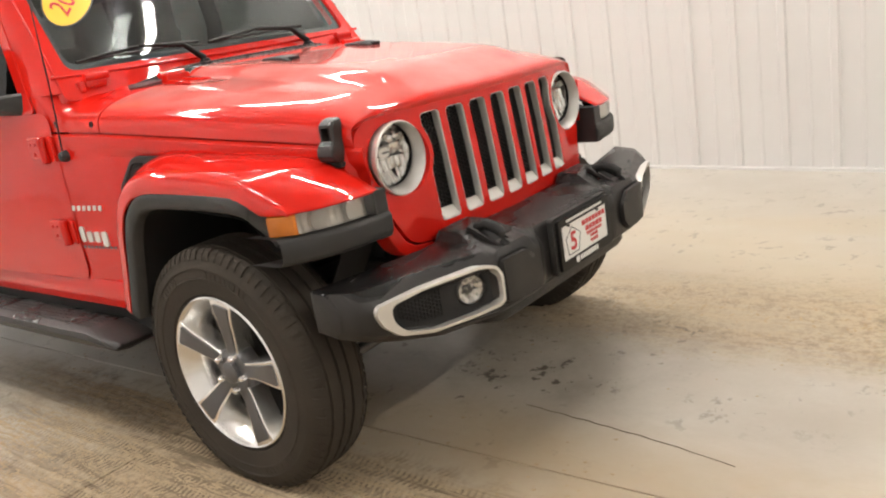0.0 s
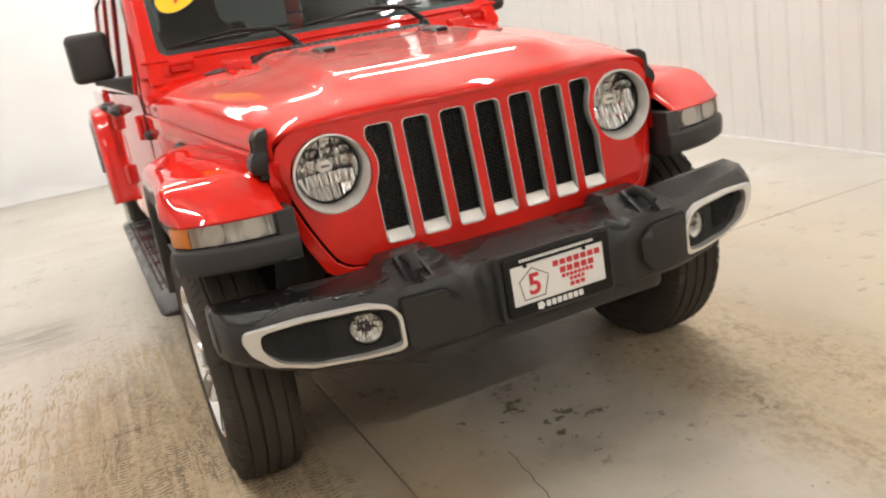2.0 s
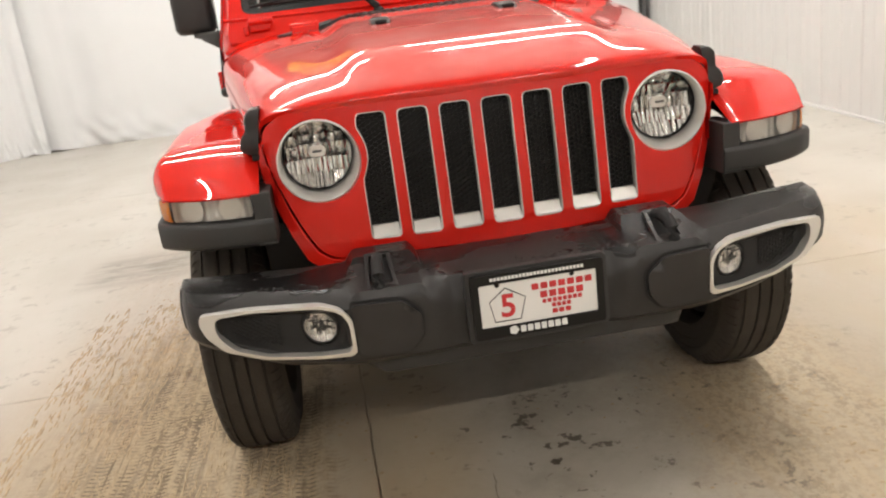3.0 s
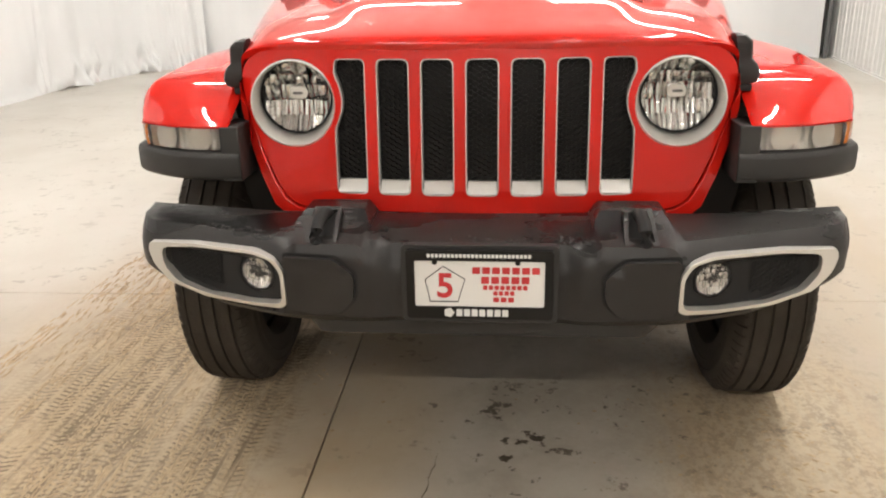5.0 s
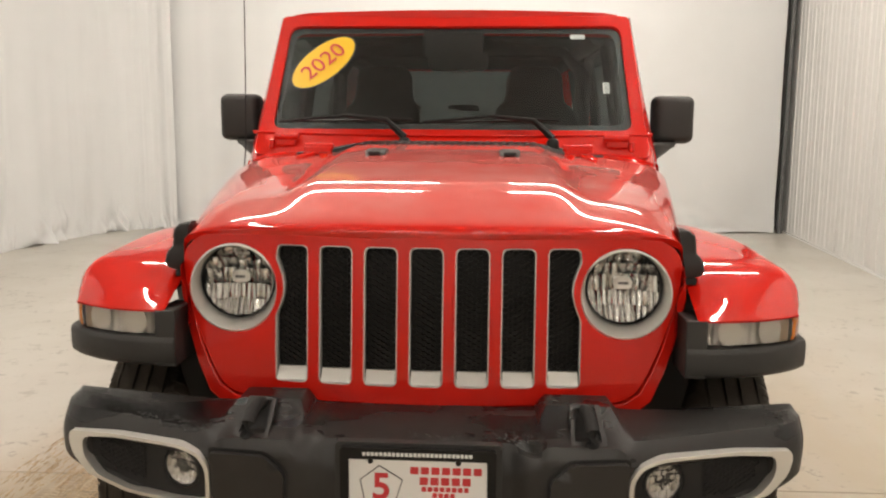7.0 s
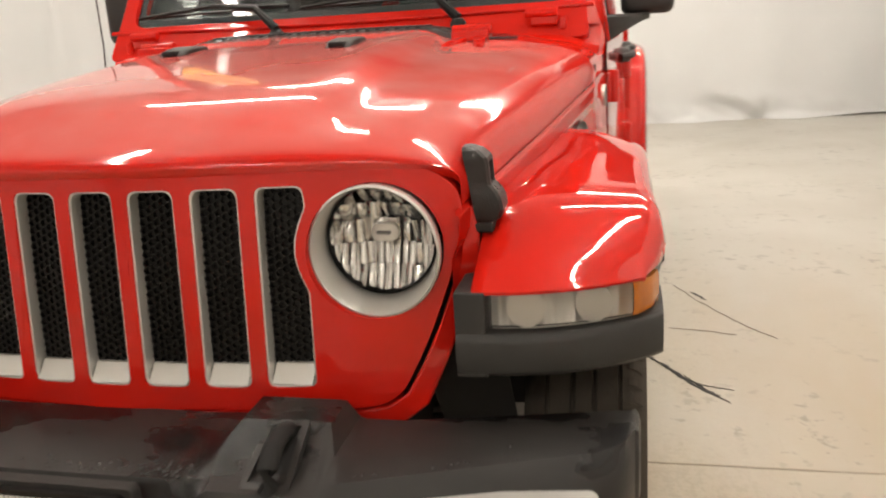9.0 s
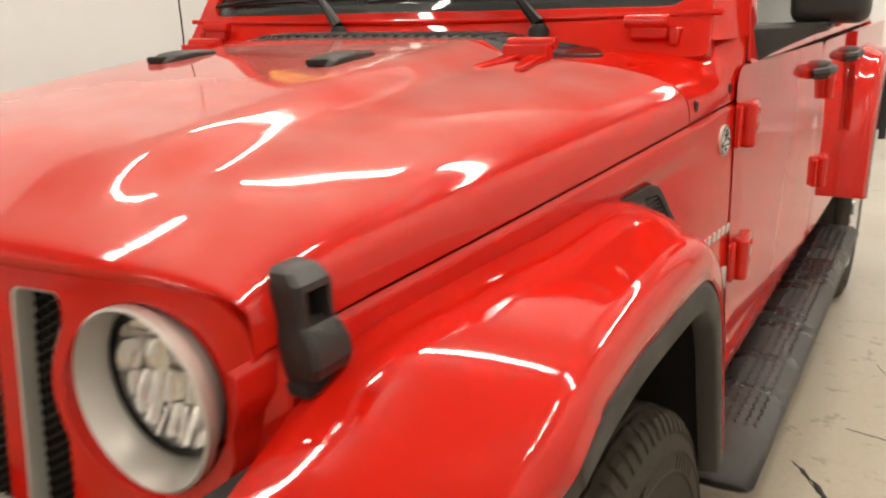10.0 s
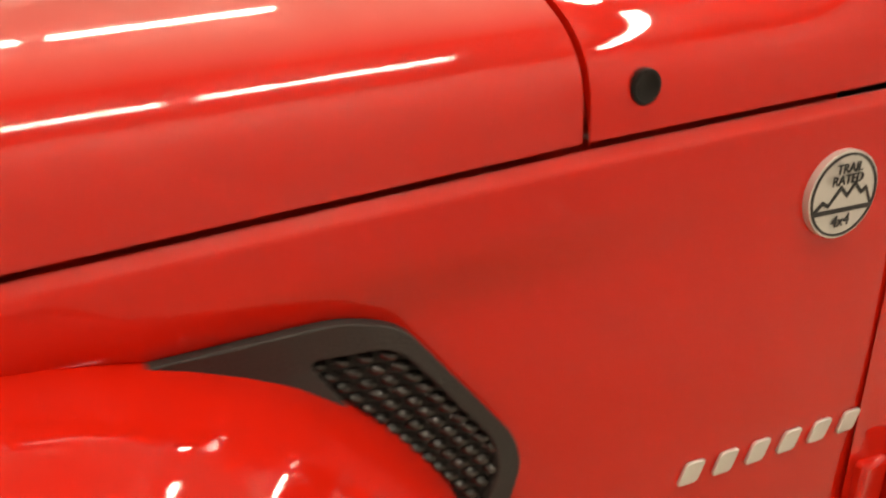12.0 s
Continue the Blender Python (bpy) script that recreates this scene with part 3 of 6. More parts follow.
def bonnet_point(theta, y_run, n=3.3):
    """A point of the bonnet: theta from -90 to 90 degrees across, y_run from the lip backwards."""
    d = y_run
    su, cu = math.sin(theta), abs(math.cos(theta))
    u = math.copysign(abs(su) ** (2 / n), su)
    f = cu ** (2 / n)
    k = min(1.0, d / 1.011)
    y = -0.418 + d
    x = 0.0
    for _ in range(4):
        x = seam_w(y) * u
        y = -0.418 + 0.22 * x * x * (1 - k) + d
    zs, zt = seam_z(y), lerp_table(CROWN, y)
    lip = 1.017 + 0.072 * (1 - abs(u) ** 7) ** (1 / 7)
    main = zs + (zt - zs) * f + 0.027 * sstep(0.40, 0.30, abs(x)) * sstep(0.02, 0.24, d)
    e = min(1.0, d / 0.19)
    z = lip + (main - lip) * math.sqrt(max(0.0, 1 - (1 - e) ** 2))
    return Vector((x, y, z))


def bonnet_z(x, y):
    """Height of the bonnet's skin over a place."""
    return max((bonnet_point(radians(a), y + 0.418) for a in spread(0, 88, 60)), key=lambda p: -abs(p.x - x)).z


def bonnet_rows(d0, d1, nd):
    th = [radians(a) for a in spread(-90, 90, 73)]
    ds = [d0 + (d1 - d0) * t ** 1.6 for t in spread(0, 1, nd)]
    return [[bonnet_point(a, d) for a in th] for d in ds]


def bonnet():
    rows = bonnet_rows(0.0, 1.020, 46)
    inner = [[p + Vector((0, 0.012, -0.016)) for p in rows[0]]]
    return loft(inner + rows + [[p + Vector((0, 0.0, -0.02)) for p in rows[-1]]])


part("bonnet", bonnet(), HAZED_RED, car, "red bonnet with pale reflected haze and thin dust in its colour", smooth=60)

# cowl: the red scuttle behind the bonnet, carrying the windscreen
def along(points, n):
    """n points at even steps along a polyline."""
    cum = [0.0]
    for a, b in zip(points, points[1:]):
        cum.append(cum[-1] + (b - a).length)
    out, i = [], 0
    for s_ in spread(0, cum[-1], n):
        while i < len(points) - 2 and cum[i + 1] < s_:
            i += 1
        f = (s_ - cum[i]) / max(1e-9, cum[i + 1] - cum[i])
        out.append(points[i].lerp(points[i + 1], min(1.0, f)))
    return out


def scuttle_row(y):
    """The bonnet's section, whose corners sweep up into the windscreen pillars."""
    g = sstep(0.74, 0.93, y)
    base = along([bonnet_point(radians(a), y + 0.418) for a in spread(0, 90, 60)], 60)
    w, top, zs = seam_w(y), lerp_table(CROWN, y), seam_z(y)
    zr = 1.288
    foot = [(0, top + 0.016), (0.36, top + 0.014), (0.48, top), (w - 0.17, top), (w - 0.13, top + 0.003), (w - 0.10, top + 0.012), (w - 0.08, top + 0.026), (w - 0.062, zr - 0.010), (w - 0.046, zr - 0.001), (w - 0.032, zr), (w - 0.018, zr - 0.006), (w - 0.008, zr - 0.02), (w - 0.002, zr - 0.06), (w, 1.2), (w, zs)]
    goal = along([Vector((x, y, z)) for x, z in foot], 60)
    half = [a.lerp(b, g) for a, b in zip(base, goal)]
    for p in half:
        p.y = y
    return [Vector((-p.x, p.y, p.z)) for p in half[:0:-1]] + half


rows = [scuttle_row(y) for y in spread(0.607, 0.975, 20)]
part("scuttle", loft([[p + Vector((0, 0, -0.02)) for p in rows[0]]] + rows), RED, car, smooth=60)
def intake():
    """The black intake panel: a flush tapered plate with slanting louvres."""
    def lay(bm):
        for v in bm.verts:
            x, o, y = v.co
            v.co = (x, y, bonnet_z(abs(x), y) + 0.006 - o)
        bmesh.ops.recalc_face_normals(bm, faces=bm.faces)
        return bm
    outline = smooth_loop([(-0.47, 0.614), (0.47, 0.614), (0.555, 0.70), (0.50, 0.79), (-0.50, 0.79), (-0.555, 0.70)], 0.02, 3)
    slats = [plate([[(a, 0.640), (a + 0.012, 0.640), (a + 0.030, 0.725), (a + 0.018, 0.725)]], 0.010, lambda x, z: -0.003) for a in spread(-0.30, 0.34, 24)]
    return lay(joined(plate([outline], 0.03, None, 0.03), *slats))


part("scuttle_grille", intake(), BUMPER, car, "ribbed black air intake under the windscreen", smooth=20, bevel=0.002)

# painted inner body under the panel joints
part("engine_bay", loft([[Vector((p.x * 0.97, p.y + 0.04, p.z - 0.035)) for p in r] for r in bonnet_rows(0.0, 1.2, 14)]), RED, car)


def wing_side(y, z):
    """Outer skin of the wing side, with a ramp that sinks in above the vent and fades out towards the door."""
    d = seam_z(y) - z
    return seam_w(y) + 0.003 + 0.005 * sstep(0, 0.22, d) * sstep(-0.2, 0.6, y) - 0.014 * sstep(0.040, 0.085, d) * (1 - sstep(0.42, 0.74, y))


def side_panel():
    """The wing side between bonnet joint and sill, in front of the door."""
    rows = []
    for y in spread(-0.37, 0.887, 60):
        zt = seam_z(y) - 0.0055
        zl = 0.60 if y > 0.42 else 0.86
        row = []
        drops = [0.15 * t ** 1.3 for t in spread(0, 1, 26)]
        for d in drops + [0.15 + (zt - zl - 0.15) * t for t in spread(0.1, 1, 10)]:
            z = zt - d
            row.append((wing_side(y, z) - 0.006 * (1 - sstep(0, 0.008, d)), y, z))
        rows.append(row)
    return loft(rows)


both("side_panel", side_panel(), RED, car, smooth=60)


# grille
def grille_y(x, z):
    return -0.432 + 0.22 * x * x + 0.075 * (z - 0.9) + 0.05 * max(0, z - 0.93) + 0.10 * max(0, 0.76 - z)


def slot_loop(i, grow=0.0):
    """Outline of grille slot i of -3..3; the outermost two give way to the headlights."""
    c = i * 0.1045
    w, z0, z1 = 0.0355 + grow, 0.744 - grow, 1.055 + grow
    lp = smooth_loop([(c - w, z0), (c + w, z0), (c + w, z1), (c - w, z1)], 0.016)
    if abs(i) == 3:
        s = 1 if i > 0 else -1
        side = [(c + s * w, z0), (c + s * w, 0.895)] + [(c + s * (w - 0.019 * math.sin(math.pi * t)), 0.895 + 0.13 * t) for t in spread(0.1, 0.9, 8)] + [(c + s * w, 1.025), (c + s * w * 0.92, z1)]
        other = [(c - s * w, z1), (c - s * w, z0)]
        lp = smooth_loop(side + other, 0.014)
        if s < 0:
            lp = lp[::-1]
    return lp


def grille_outline(grow=0.0):
    right = [(0.0, 1.087 + grow), (0.30, 1.087 + grow), (0.46, 1.084 + grow), (0.54, 1.074 + grow), (0.579 + grow, 1.046), (0.589 + grow, 1.008), (0.574 + grow, 0.93), (0.54 + grow, 0.835), (0.513 + grow, 0.775), (0.486 + grow, 0.725), (0.455, 0.705 - grow), (0.40, 0.699 - grow), (0.0, 0.697 - grow)]
    pts = right + [(-x, z) for x, z in right[-2:0:-1]]
    return smooth_loop(pts, 0.03, 3)[::-1]


HEAD = [(0.4535, 0.9535, 0.1045), (-0.4535, 0.9535, 0.1045)]
part("grille", plate([grille_outline()] + [slot_loop(i, 0.0035) for i in range(-3, 4)] + [ring(x, z, r) for x, z, r in HEAD], 0.03, grille_y, 0.03), RED, car, smooth=50, bevel=0.005, segs=3)
edge_out = [(0.606, 1.010), (0.606, 0.93), (0.578, 0.83), (0.552, 0.765), (0.522, 0.70), (0.475, 0.664), (0.40, 0.656), (0.0, 0.653)]
edge_in = [(0.584, 1.010), (0.579, 0.93), (0.546, 0.833), (0.519, 0.772), (0.491, 0.721), (0.458, 0.700), (0.40, 0.694), (0.0, 0.692)]
u_shape = [(x, z) for x, z in edge_out] + [(-x, z) for x, z in edge_out[-2::-1]] + [(-x, z) for x, z in edge_in] + [(x, z) for x, z in edge_in[-2::-1]]
part("grille_surround", plate([u_shape], 0.06, lambda x, z: grille_y(x, z) + 0.002 + 0.03 * sstep(0.52, 0.62, abs(x)), 0.0), RED, car, smooth=50, bevel=0.004)
part("grille_backing", plate([grille_outline(0.01)] + [ring(x, z, 0.09) for x, z, r in HEAD], 0.01, lambda x, z: grille_y(x, z) + 0.07, 0.0), DARK, car)


def hexes(x0, x1, z0, z1, y, r, loop=None, depth=0.006, web=0.22):
    """A honeycomb of raised rims."""
    bm = bmesh.new()
    dx, dz = r * 1.5, r * math.sqrt(3)
    nx, nz = int((x1 - x0) / dx) + 2, int((z1 - z0) / dz) + 2
    for i in range(nx):
        for j in range(nz):
            cx, cz = x0 + i * dx, z0 + (j + 0.5 * (i % 2)) * dz
            if loop and not inside((cx, cz), loop):
                continue
            a = [(cx + r * math.cos(math.pi * k / 3), cz + r * math.sin(math.pi * k / 3)) for k in range(6)]
            b = [(cx + r * (1 - web) * math.cos(math.pi * k / 3), cz + r * (1 - web) * math.sin(math.pi * k / 3)) for k in range(6)]
            va = [bm.verts.new((px, y(px, pz), pz)) for px, pz in a]
            vb = [bm.verts.new((px, y(px, pz), pz)) for px, pz in b]
            vc = [bm.verts.new((px, y(px, pz) + depth, pz)) for px, pz in b]
            for k in range(6):
                q = (k + 1) % 6
                bm.faces.new((va[k], va[q], vb[q], vb[k]))
                bm.faces.new((vb[k], vb[q], vc[q], vc[k]))
    bmesh.ops.recalc_face_normals(bm, faces=bm.faces)
    return bm


for i in range(-3, 4):
    outer, inner = slot_loop(i, 0.0045), slot_loop(i, 0.0005)
    sur = plate([outer, inner], 0.026, lambda x, z: grille_y(x, z) + 0.002, 0.0)
    c = i * 0.1045
    ledge = loft([[(c - 0.034, grille_y(c, 0.75) - 0.001, 0.746), (c + 0.034, grille_y(c, 0.75) - 0.001, 0.746)], [(c - 0.034, grille_y(c, 0.773) + 0.022, 0.773), (c + 0.034, grille_y(c, 0.773) + 0.022, 0.773)], [(c - 0.034, grille_y(c, 0.773) + 0.03, 0.773), (c + 0.034, grille_y(c, 0.773) + 0.03, 0.773)]])
    sl = part("grille_slot", joined(sur, ledge), SATIN, car, "satin silver slot surround", smooth=40, bevel=0.0015)
    lp = slot_loop(i, 0.004)
    part("mesh_insert", joined(hexes(c - 0.04, c + 0.04, 0.75, 1.06, lambda x, z: grille_y(x, z) + 0.026, 0.0075, lp), plate([lp], 0.004, lambda x, z: grille_y(x, z) + 0.034)), GLOSSBLACK, sl, "black honeycomb mesh", smooth=0)


# headlights
def disc_rows(profile, cx, cz, n=56):
    """profile of (y, radius, shift in x, shift in z) round a centre."""
    return [[(cx + dx + r * math.cos(2 * math.pi * k / n), y, cz + dz + r * math.sin(2 * math.pi * k / n)) for k in range(n)] for y, r, dx, dz in profile]


def facets(cx, cz, y0, seed, R=0.0848, depth=0.032):
    """A mirror bowl of small convex facets that fill a circle."""
    rng = random.Random(17 + seed)
    bm = bmesh.new()
    k = R / 0.0838

    def base(u, v):
        return y0 - depth * (u * u + v * v) / (R * R)

    def cell(u0, u1, v0, v1, bow_u, bow_v, tilt_u, tilt_v):
        n = 6
        uc, vc, hu, hv = (u0 + u1) / 2, (v0 + v1) / 2, (u1 - u0) / 2, (v1 - v0) / 2
        grid = []
        for j in range(n + 1):
            row = []
            for i in range(n + 1):
                a, b = 2 * i / n - 1, 2 * j / n - 1
                u, v = uc + a * hu, vc + b * hv
                r = math.hypot(u, v)
                if r > R:
                    u, v = u * R / r, v * R / r
                row.append(bm.verts.new((cx + u, base(u, v) + k * (bow_u * a * a + bow_v * b * b + tilt_u * a + tilt_v * b), cz + v)))
            grid.append(row)
        for j in range(n):
            for i in range(n):
                q = (grid[j][i], grid[j][i + 1], grid[j + 1][i + 1], grid[j + 1][i])
                if sum(math.hypot(p.co.x - cx, p.co.z - cz) for p in q) / 4 < R * 0.998:
                    bm.faces.new(q)

    w = 2 * R / 13
    for c in range(13):
        u0 = -R + c * w
        for v0, v1 in ((-R, -0.55 * R), (-0.55 * R, -0.14 * R)):
            cell(u0, u0 + w, v0, v1, rng.uniform(0.003, 0.007), rng.uniform(0.0005, 0.003), rng.uniform(-0.005, 0.005), rng.uniform(-0.005, 0.005))
    for v0, v1, n in ((-0.14 * R, 0.30 * R, 10), (0.30 * R, 0.62 * R, 9), (0.62 * R, R, 8)):
        cuts = [-1.0] + [2 * (q + rng.uniform(-0.28, 0.28)) / n - 1 for q in range(1, n)] + [1.0]
        for q in range(n):
            e0, e1 = cuts[q], cuts[q + 1]
            cell(e0 * R, e1 * R, v0, v1, rng.uniform(0.003, 0.010), rng.uniform(0.001, 0.007), rng.uniform(-0.009, 0.009), rng.uniform(-0.011, 0.006))
    loose = [q for q in bm.verts if not q.link_faces]
    bmesh.ops.delete(bm, geom=loose, context="VERTS")
    bmesh.ops.recalc_face_normals(bm, faces=bm.faces)
    return bm


def headlight(s):
    cx, cz = 0.4535 * s, 0.9535
    yf = grille_y(cx, cz)
    ox, oz = 0.002 * s, 0.010
    bez = part("headlight", loft(disc_rows([(yf + 0.01, 0.104, 0, 0), (yf - 0.004, 0.1045, 0, 0), (yf - 0.006, 0.101, 0, 0), (yf - 0.002, 0.0985, 0, 0), (yf + 0.040, 0.0885, ox, oz), (yf + 0.062, 0.087, ox, oz)], cx, cz), close=True), SATIN, car, "round headlight in a satin silver bezel")
    part("gasket", loft(disc_rows([(yf + 0.05, 0.0878, ox, oz), (yf + 0.032, 0.0876, ox, oz), (yf + 0.029, 0.0868, ox, oz), (yf + 0.033, 0.0852, ox, oz), (yf + 0.06, 0.0845, ox, oz)], cx, cz), close=True), GLOSSBLACK, bez, "black ring")
    lens = [(yf + 0.034 - 0.020 * (1 - (r / 0.0855) ** 2), r, ox, oz) for r in (0.0855, 0.078, 0.066, 0.05, 0.03, 0.0005)]
    back = [(y + 0.0035, r, dx, dz) for y, r, dx, dz in lens[::-1]]
    glass = part("lens", loft(disc_rows(lens + back, cx, cz, 40), close=True), GLASS, bez, "clear glass lens", smooth=60)
    glass.visible_shadow = False
    # reflector bowl cut into facets: upright flutes below, broad blocks above
    part("reflector", facets(cx + ox, cz + oz, yf + 0.075, s), REFLECTOR, bez, "faceted mirror reflector", smooth=30)
    sx, sz = cx + ox, cz + oz + 0.003
    shield = part("bulb_shield", plate([smooth_loop([(sx - 0.019, sz - 0.010), (sx + 0.019, sz - 0.010), (sx + 0.023, sz + 0.006), (sx + 0.015, sz + 0.018), (sx - 0.015, sz + 0.018), (sx - 0.023, sz + 0.006)], 0.008)], 0.012, lambda x, z: yf + 0.052 + 14.0 * (x - sx) ** 2), LAMPSILVER, bez, "bulb shield", smooth=40, bevel=0.003)
    part("shield_post", lathe([(yf + 0.085, 0.008), (yf + 0.060, 0.009), (yf + 0.058, 0.0005)], 20, "y", (sx, 0, sz)), LAMPSILVER, shield)
    part("shield_slot", plate([rounded(sx - 0.012, sz + 0.001, sx + 0.012, sz + 0.007, 0.0028)], 0.004, lambda x, z: yf + 0.0505), STEEL, shield)


for s in (-1, 1):
    headlight(s)

# black rubber bonnet catches
for s in (-1, 1):
    rows = []
    for z, wy, o, d in ((1.098, 0.018, 0.004, 0), (1.093, 0.025, 0.016, 0), (1.082, 0.028, 0.026, 0), (1.075, 0.028, 0.027, 0), (1.073, 0.028, 0.027, 0.022), (1.046, 0.027, 0.024, 0.022), (1.040, 0.027, 0.024, 0),
                        (1.030, 0.029, 0.032, 0), (1.018, 0.031, 0.036, 0), (1.002, 0.031, 0.036, 0), (0.988, 0.029, 0.028, 0), (0.980, 0.025, 0.004, 0)):
        h = wy - 0.011
        section = ((-0.01, -wy), (o - 0.005, -wy), (o, -wy + 0.005), (o, -h), (o - d, -h + 0.002), (o - d, h - 0.002), (o, h), (o, wy - 0.005), (o - 0.005, wy), (-0.01, wy))
        rows.append([(s * (0.594 + a + (1.09 - z) * 0.17), -0.284 - (1.09 - z) * 0.03 + b, z) for a, b in section])
    catch = part("bonnet_catch", loft(rows, close=True, caps=True), BUMPER, car, "black rubber bonnet catch with a pull slot", smooth=25)
    part("catch_foot", box(s * 0.606 - 0.014, s * 0.606 + 0.022, -0.316, -0.258, 0.966, 0.982), DARK, catch, smooth=0, bevel=0.003)


# front and rear wings
def sweep(x):
    """How far the wing's end falls back towards the car's side."""
    return 1.75 * max(0.0, x - 0.64) ** 2 + 5.0 * max(0.0, x - 0.85) ** 2


def wing(path, x_in, n=56, rise=1.0, wide=0.0):
    pts = curve_through([(0, y, z) for y, z in path], n)
    red, black, well = [], [], []
    for i, p in enumerate(pts):
        d = (pts[min(i + 1, n - 1)] - pts[max(i - 1, 0)]).normalized()
        nrm = Vector((0, -d.z, d.y))
        if nrm.z > 0:
            nrm = -nrm
        if abs(d.z) > 0.999:
            nrm = Vector((0, -1, 0))
        xi, front = x_in(p.y), min(1.0, max(0.0, (-0.15 - p.y) / 0.276)) ** 1.7
        def at(x, off, back=1.0):
            return Vector((x, p.y + sweep(x) * front * back, p.z)) + nrm * off
        k = rise * 0.085 * min(1.0, max(0.0, (p.y + 0.05) / 0.5)) ** 3
        t = 0.020 * sstep(-0.29, -0.43, p.y) + 0.013 * sstep(-0.30, 0.0, p.y) - wide
        q = sstep(-0.425, -0.36, p.y)
        eaves = [(-0.34, 0.904), (-0.285, 0.906), (-0.25, 0.930), (-0.19, 0.950), (-0.1, 0.0)] if rise == 1.0 else [(0.0, 0.0)]
        r = 0.026 + 0.012 * q
        outer = 0.851 - t + r * 1.02
        room = max(0.004, p.z - lerp_table(eaves, p.y + sweep(outer) * front))
        full = min(1.0, room / 0.055)
        rr = r * (0.30 + 0.70 * full)
        edge = outer - rr * 1.02 - 0.004 * full
        line = [at(xi + (edge - xi) * u, -k * (1 - u ** 2.2) - 0.007 * math.sin(math.pi * u) * q) for u in spread(0, 1, 12)]
        line += [at(edge + rr * 1.02 * math.sin(a), min(rr, room * 0.75) * (1 - math.cos(a))) for a in spread(0.15, 1.5, 8)] + [at(outer, min(0.020 + 0.040 * q, room))]
        red.append(line + [v + Vector((-0.004, 0, -0.005)) for v in line[::-1]])
        black.append([at(0.876 - t - 0.012 * front, 0.058, 0.9), at(0.886 - t - 0.012 * front, 0.058, 0.9), at(0.890 - t - 0.012 * front, 0.062, 0.9), at(0.892 - t - 0.012 * front, 0.070, 0.9), at(0.892 - t - 0.012 * front, 0.098, 0.9), at(0.887 - t - 0.012 * front, 0.105, 0.9), at(0.86 - t - 0.012 * front, 0.110, 0.9), at(0.86 - t - 0.012 * front, 0.07, 0.9)])
        well.append([at(0.87, 0.108), at(0.75, 0.10), at(0.68 if p.y < -0.12 else 0.45, 0.10)])
    return red, black, well


front_path = [(0.535, 0.58), (0.490, 0.72), (0.446, 0.855), (0.382, 0.952), (0.27, 1.010), (0.08, 1.018), (-0.10, 1.006), (-0.18, 0.9985), (-0.25, 0.985), (-0.315, 0.959), (-0.375, 0.931), (-0.426, 0.906)]
red_path = [(0.541, 0.58), (0.499, 0.72), (0.459, 0.860), (0.398, 0.956), (0.284, 1.013)] + front_path[5:]
red, black, well = wing(red_path, lambda y: max(0.612, seam_w(y) - 0.035))
both("front_wing", loft(red, close=True, caps=True), WING_RED, car, smooth=50)
_, black, _ = wing(front_path[:6] + [(-0.10, 1.014), (-0.20, 1.008), (-0.291, 0.988), (-0.346, 0.955), (-0.398, 0.914), (-0.426, 0.889)], lambda y: 0.6)
both("wheel_arch_trim", loft(black, close=True, caps=True), PLASTIC, car, "black plastic wheel arch edge", smooth=50)
both("wheel_well", loft(well), DARK, car)
rear_path = [(2.50, 0.60), (2.545, 0.80), (2.62, 0.95), (2.74, 1.07), (2.90, 1.115), (3.15, 1.115), (3.32, 1.06), (3.42, 0.92), (3.49, 0.72)]
red, black, well = wing(rear_path, lambda y: 0.76, 44, 0.2, 0.05)
both("rear_wing", loft(red, close=True, caps=True), RED, car, smooth=50)
both("wheel_arch_trim", loft(black, close=True, caps=True), PLASTIC, car, "black plastic wheel arch edge", smooth=50)
both("wheel_well", loft(well), DARK, car)

# unseen splash shields, added and leaned so the arch behind the bumper stays black
both("splash_shield", thicken(loft([[(x, -0.375 + 0.10 * max(0, 0.56 - x) + dy, z) for x in spread(0.49, 0.634, 8)] for dy, z in ((0.29, 0.46), (0.25, 0.52), (0.19, 0.60), (0.12, 0.70), (0.09, 0.76), (0.08, 0.79))]), 0.004), DARK, car, "unseen black splash shield added to keep the arch dark", smooth=50)

# turn signal lamps in the wing ends, with their black holders
lampfront = lambda x, z: -0.426 + sweep(x) + 0.06 * (0.9 - z)
both("wing_end", joined(
    loft([[(x, -0.436 + sweep(x) + dy, z) for x in spread(0.585, 0.884, 14)] for dy, z in ((0.02, 0.772), (0.004, 0.782), (0.0, 0.80), (0.0, 0.832), (0.008, 0.842), (0.05, 0.846), (0.13, 0.846))]),
    loft([[(x, -0.436 + sweep(x) + dy, 0.772) for x in spread(0.585, 0.884, 14)] for dy in (0.02, 0.13)]),
    box(0.583, 0.630, -0.428, -0.30, 0.772, 0.905)), PLASTIC, car, "black plastic wing end", smooth=50, bevel=0.003)
LENS = material("lamp_lens", (0.96, 0.95, 0.92), 0.08, Transmission_Weight=0.95, IOR=1.3, var=0.03, scale=25, bump=0.10, bump_scale=90)
lamp_l = loft([[(x, lampfront(x, z) + dy, z) for x in spread(0.634, 0.838, 14)] for dy, z in ((0.03, 0.846), (0.004, 0.848), (0.0, 0.86), (0.0, 0.89), (0.004, 0.900), (0.03, 0.902))])
both("turn_signal", lamp_l, LENS, car, "frosted white lamp lens", smooth=50)
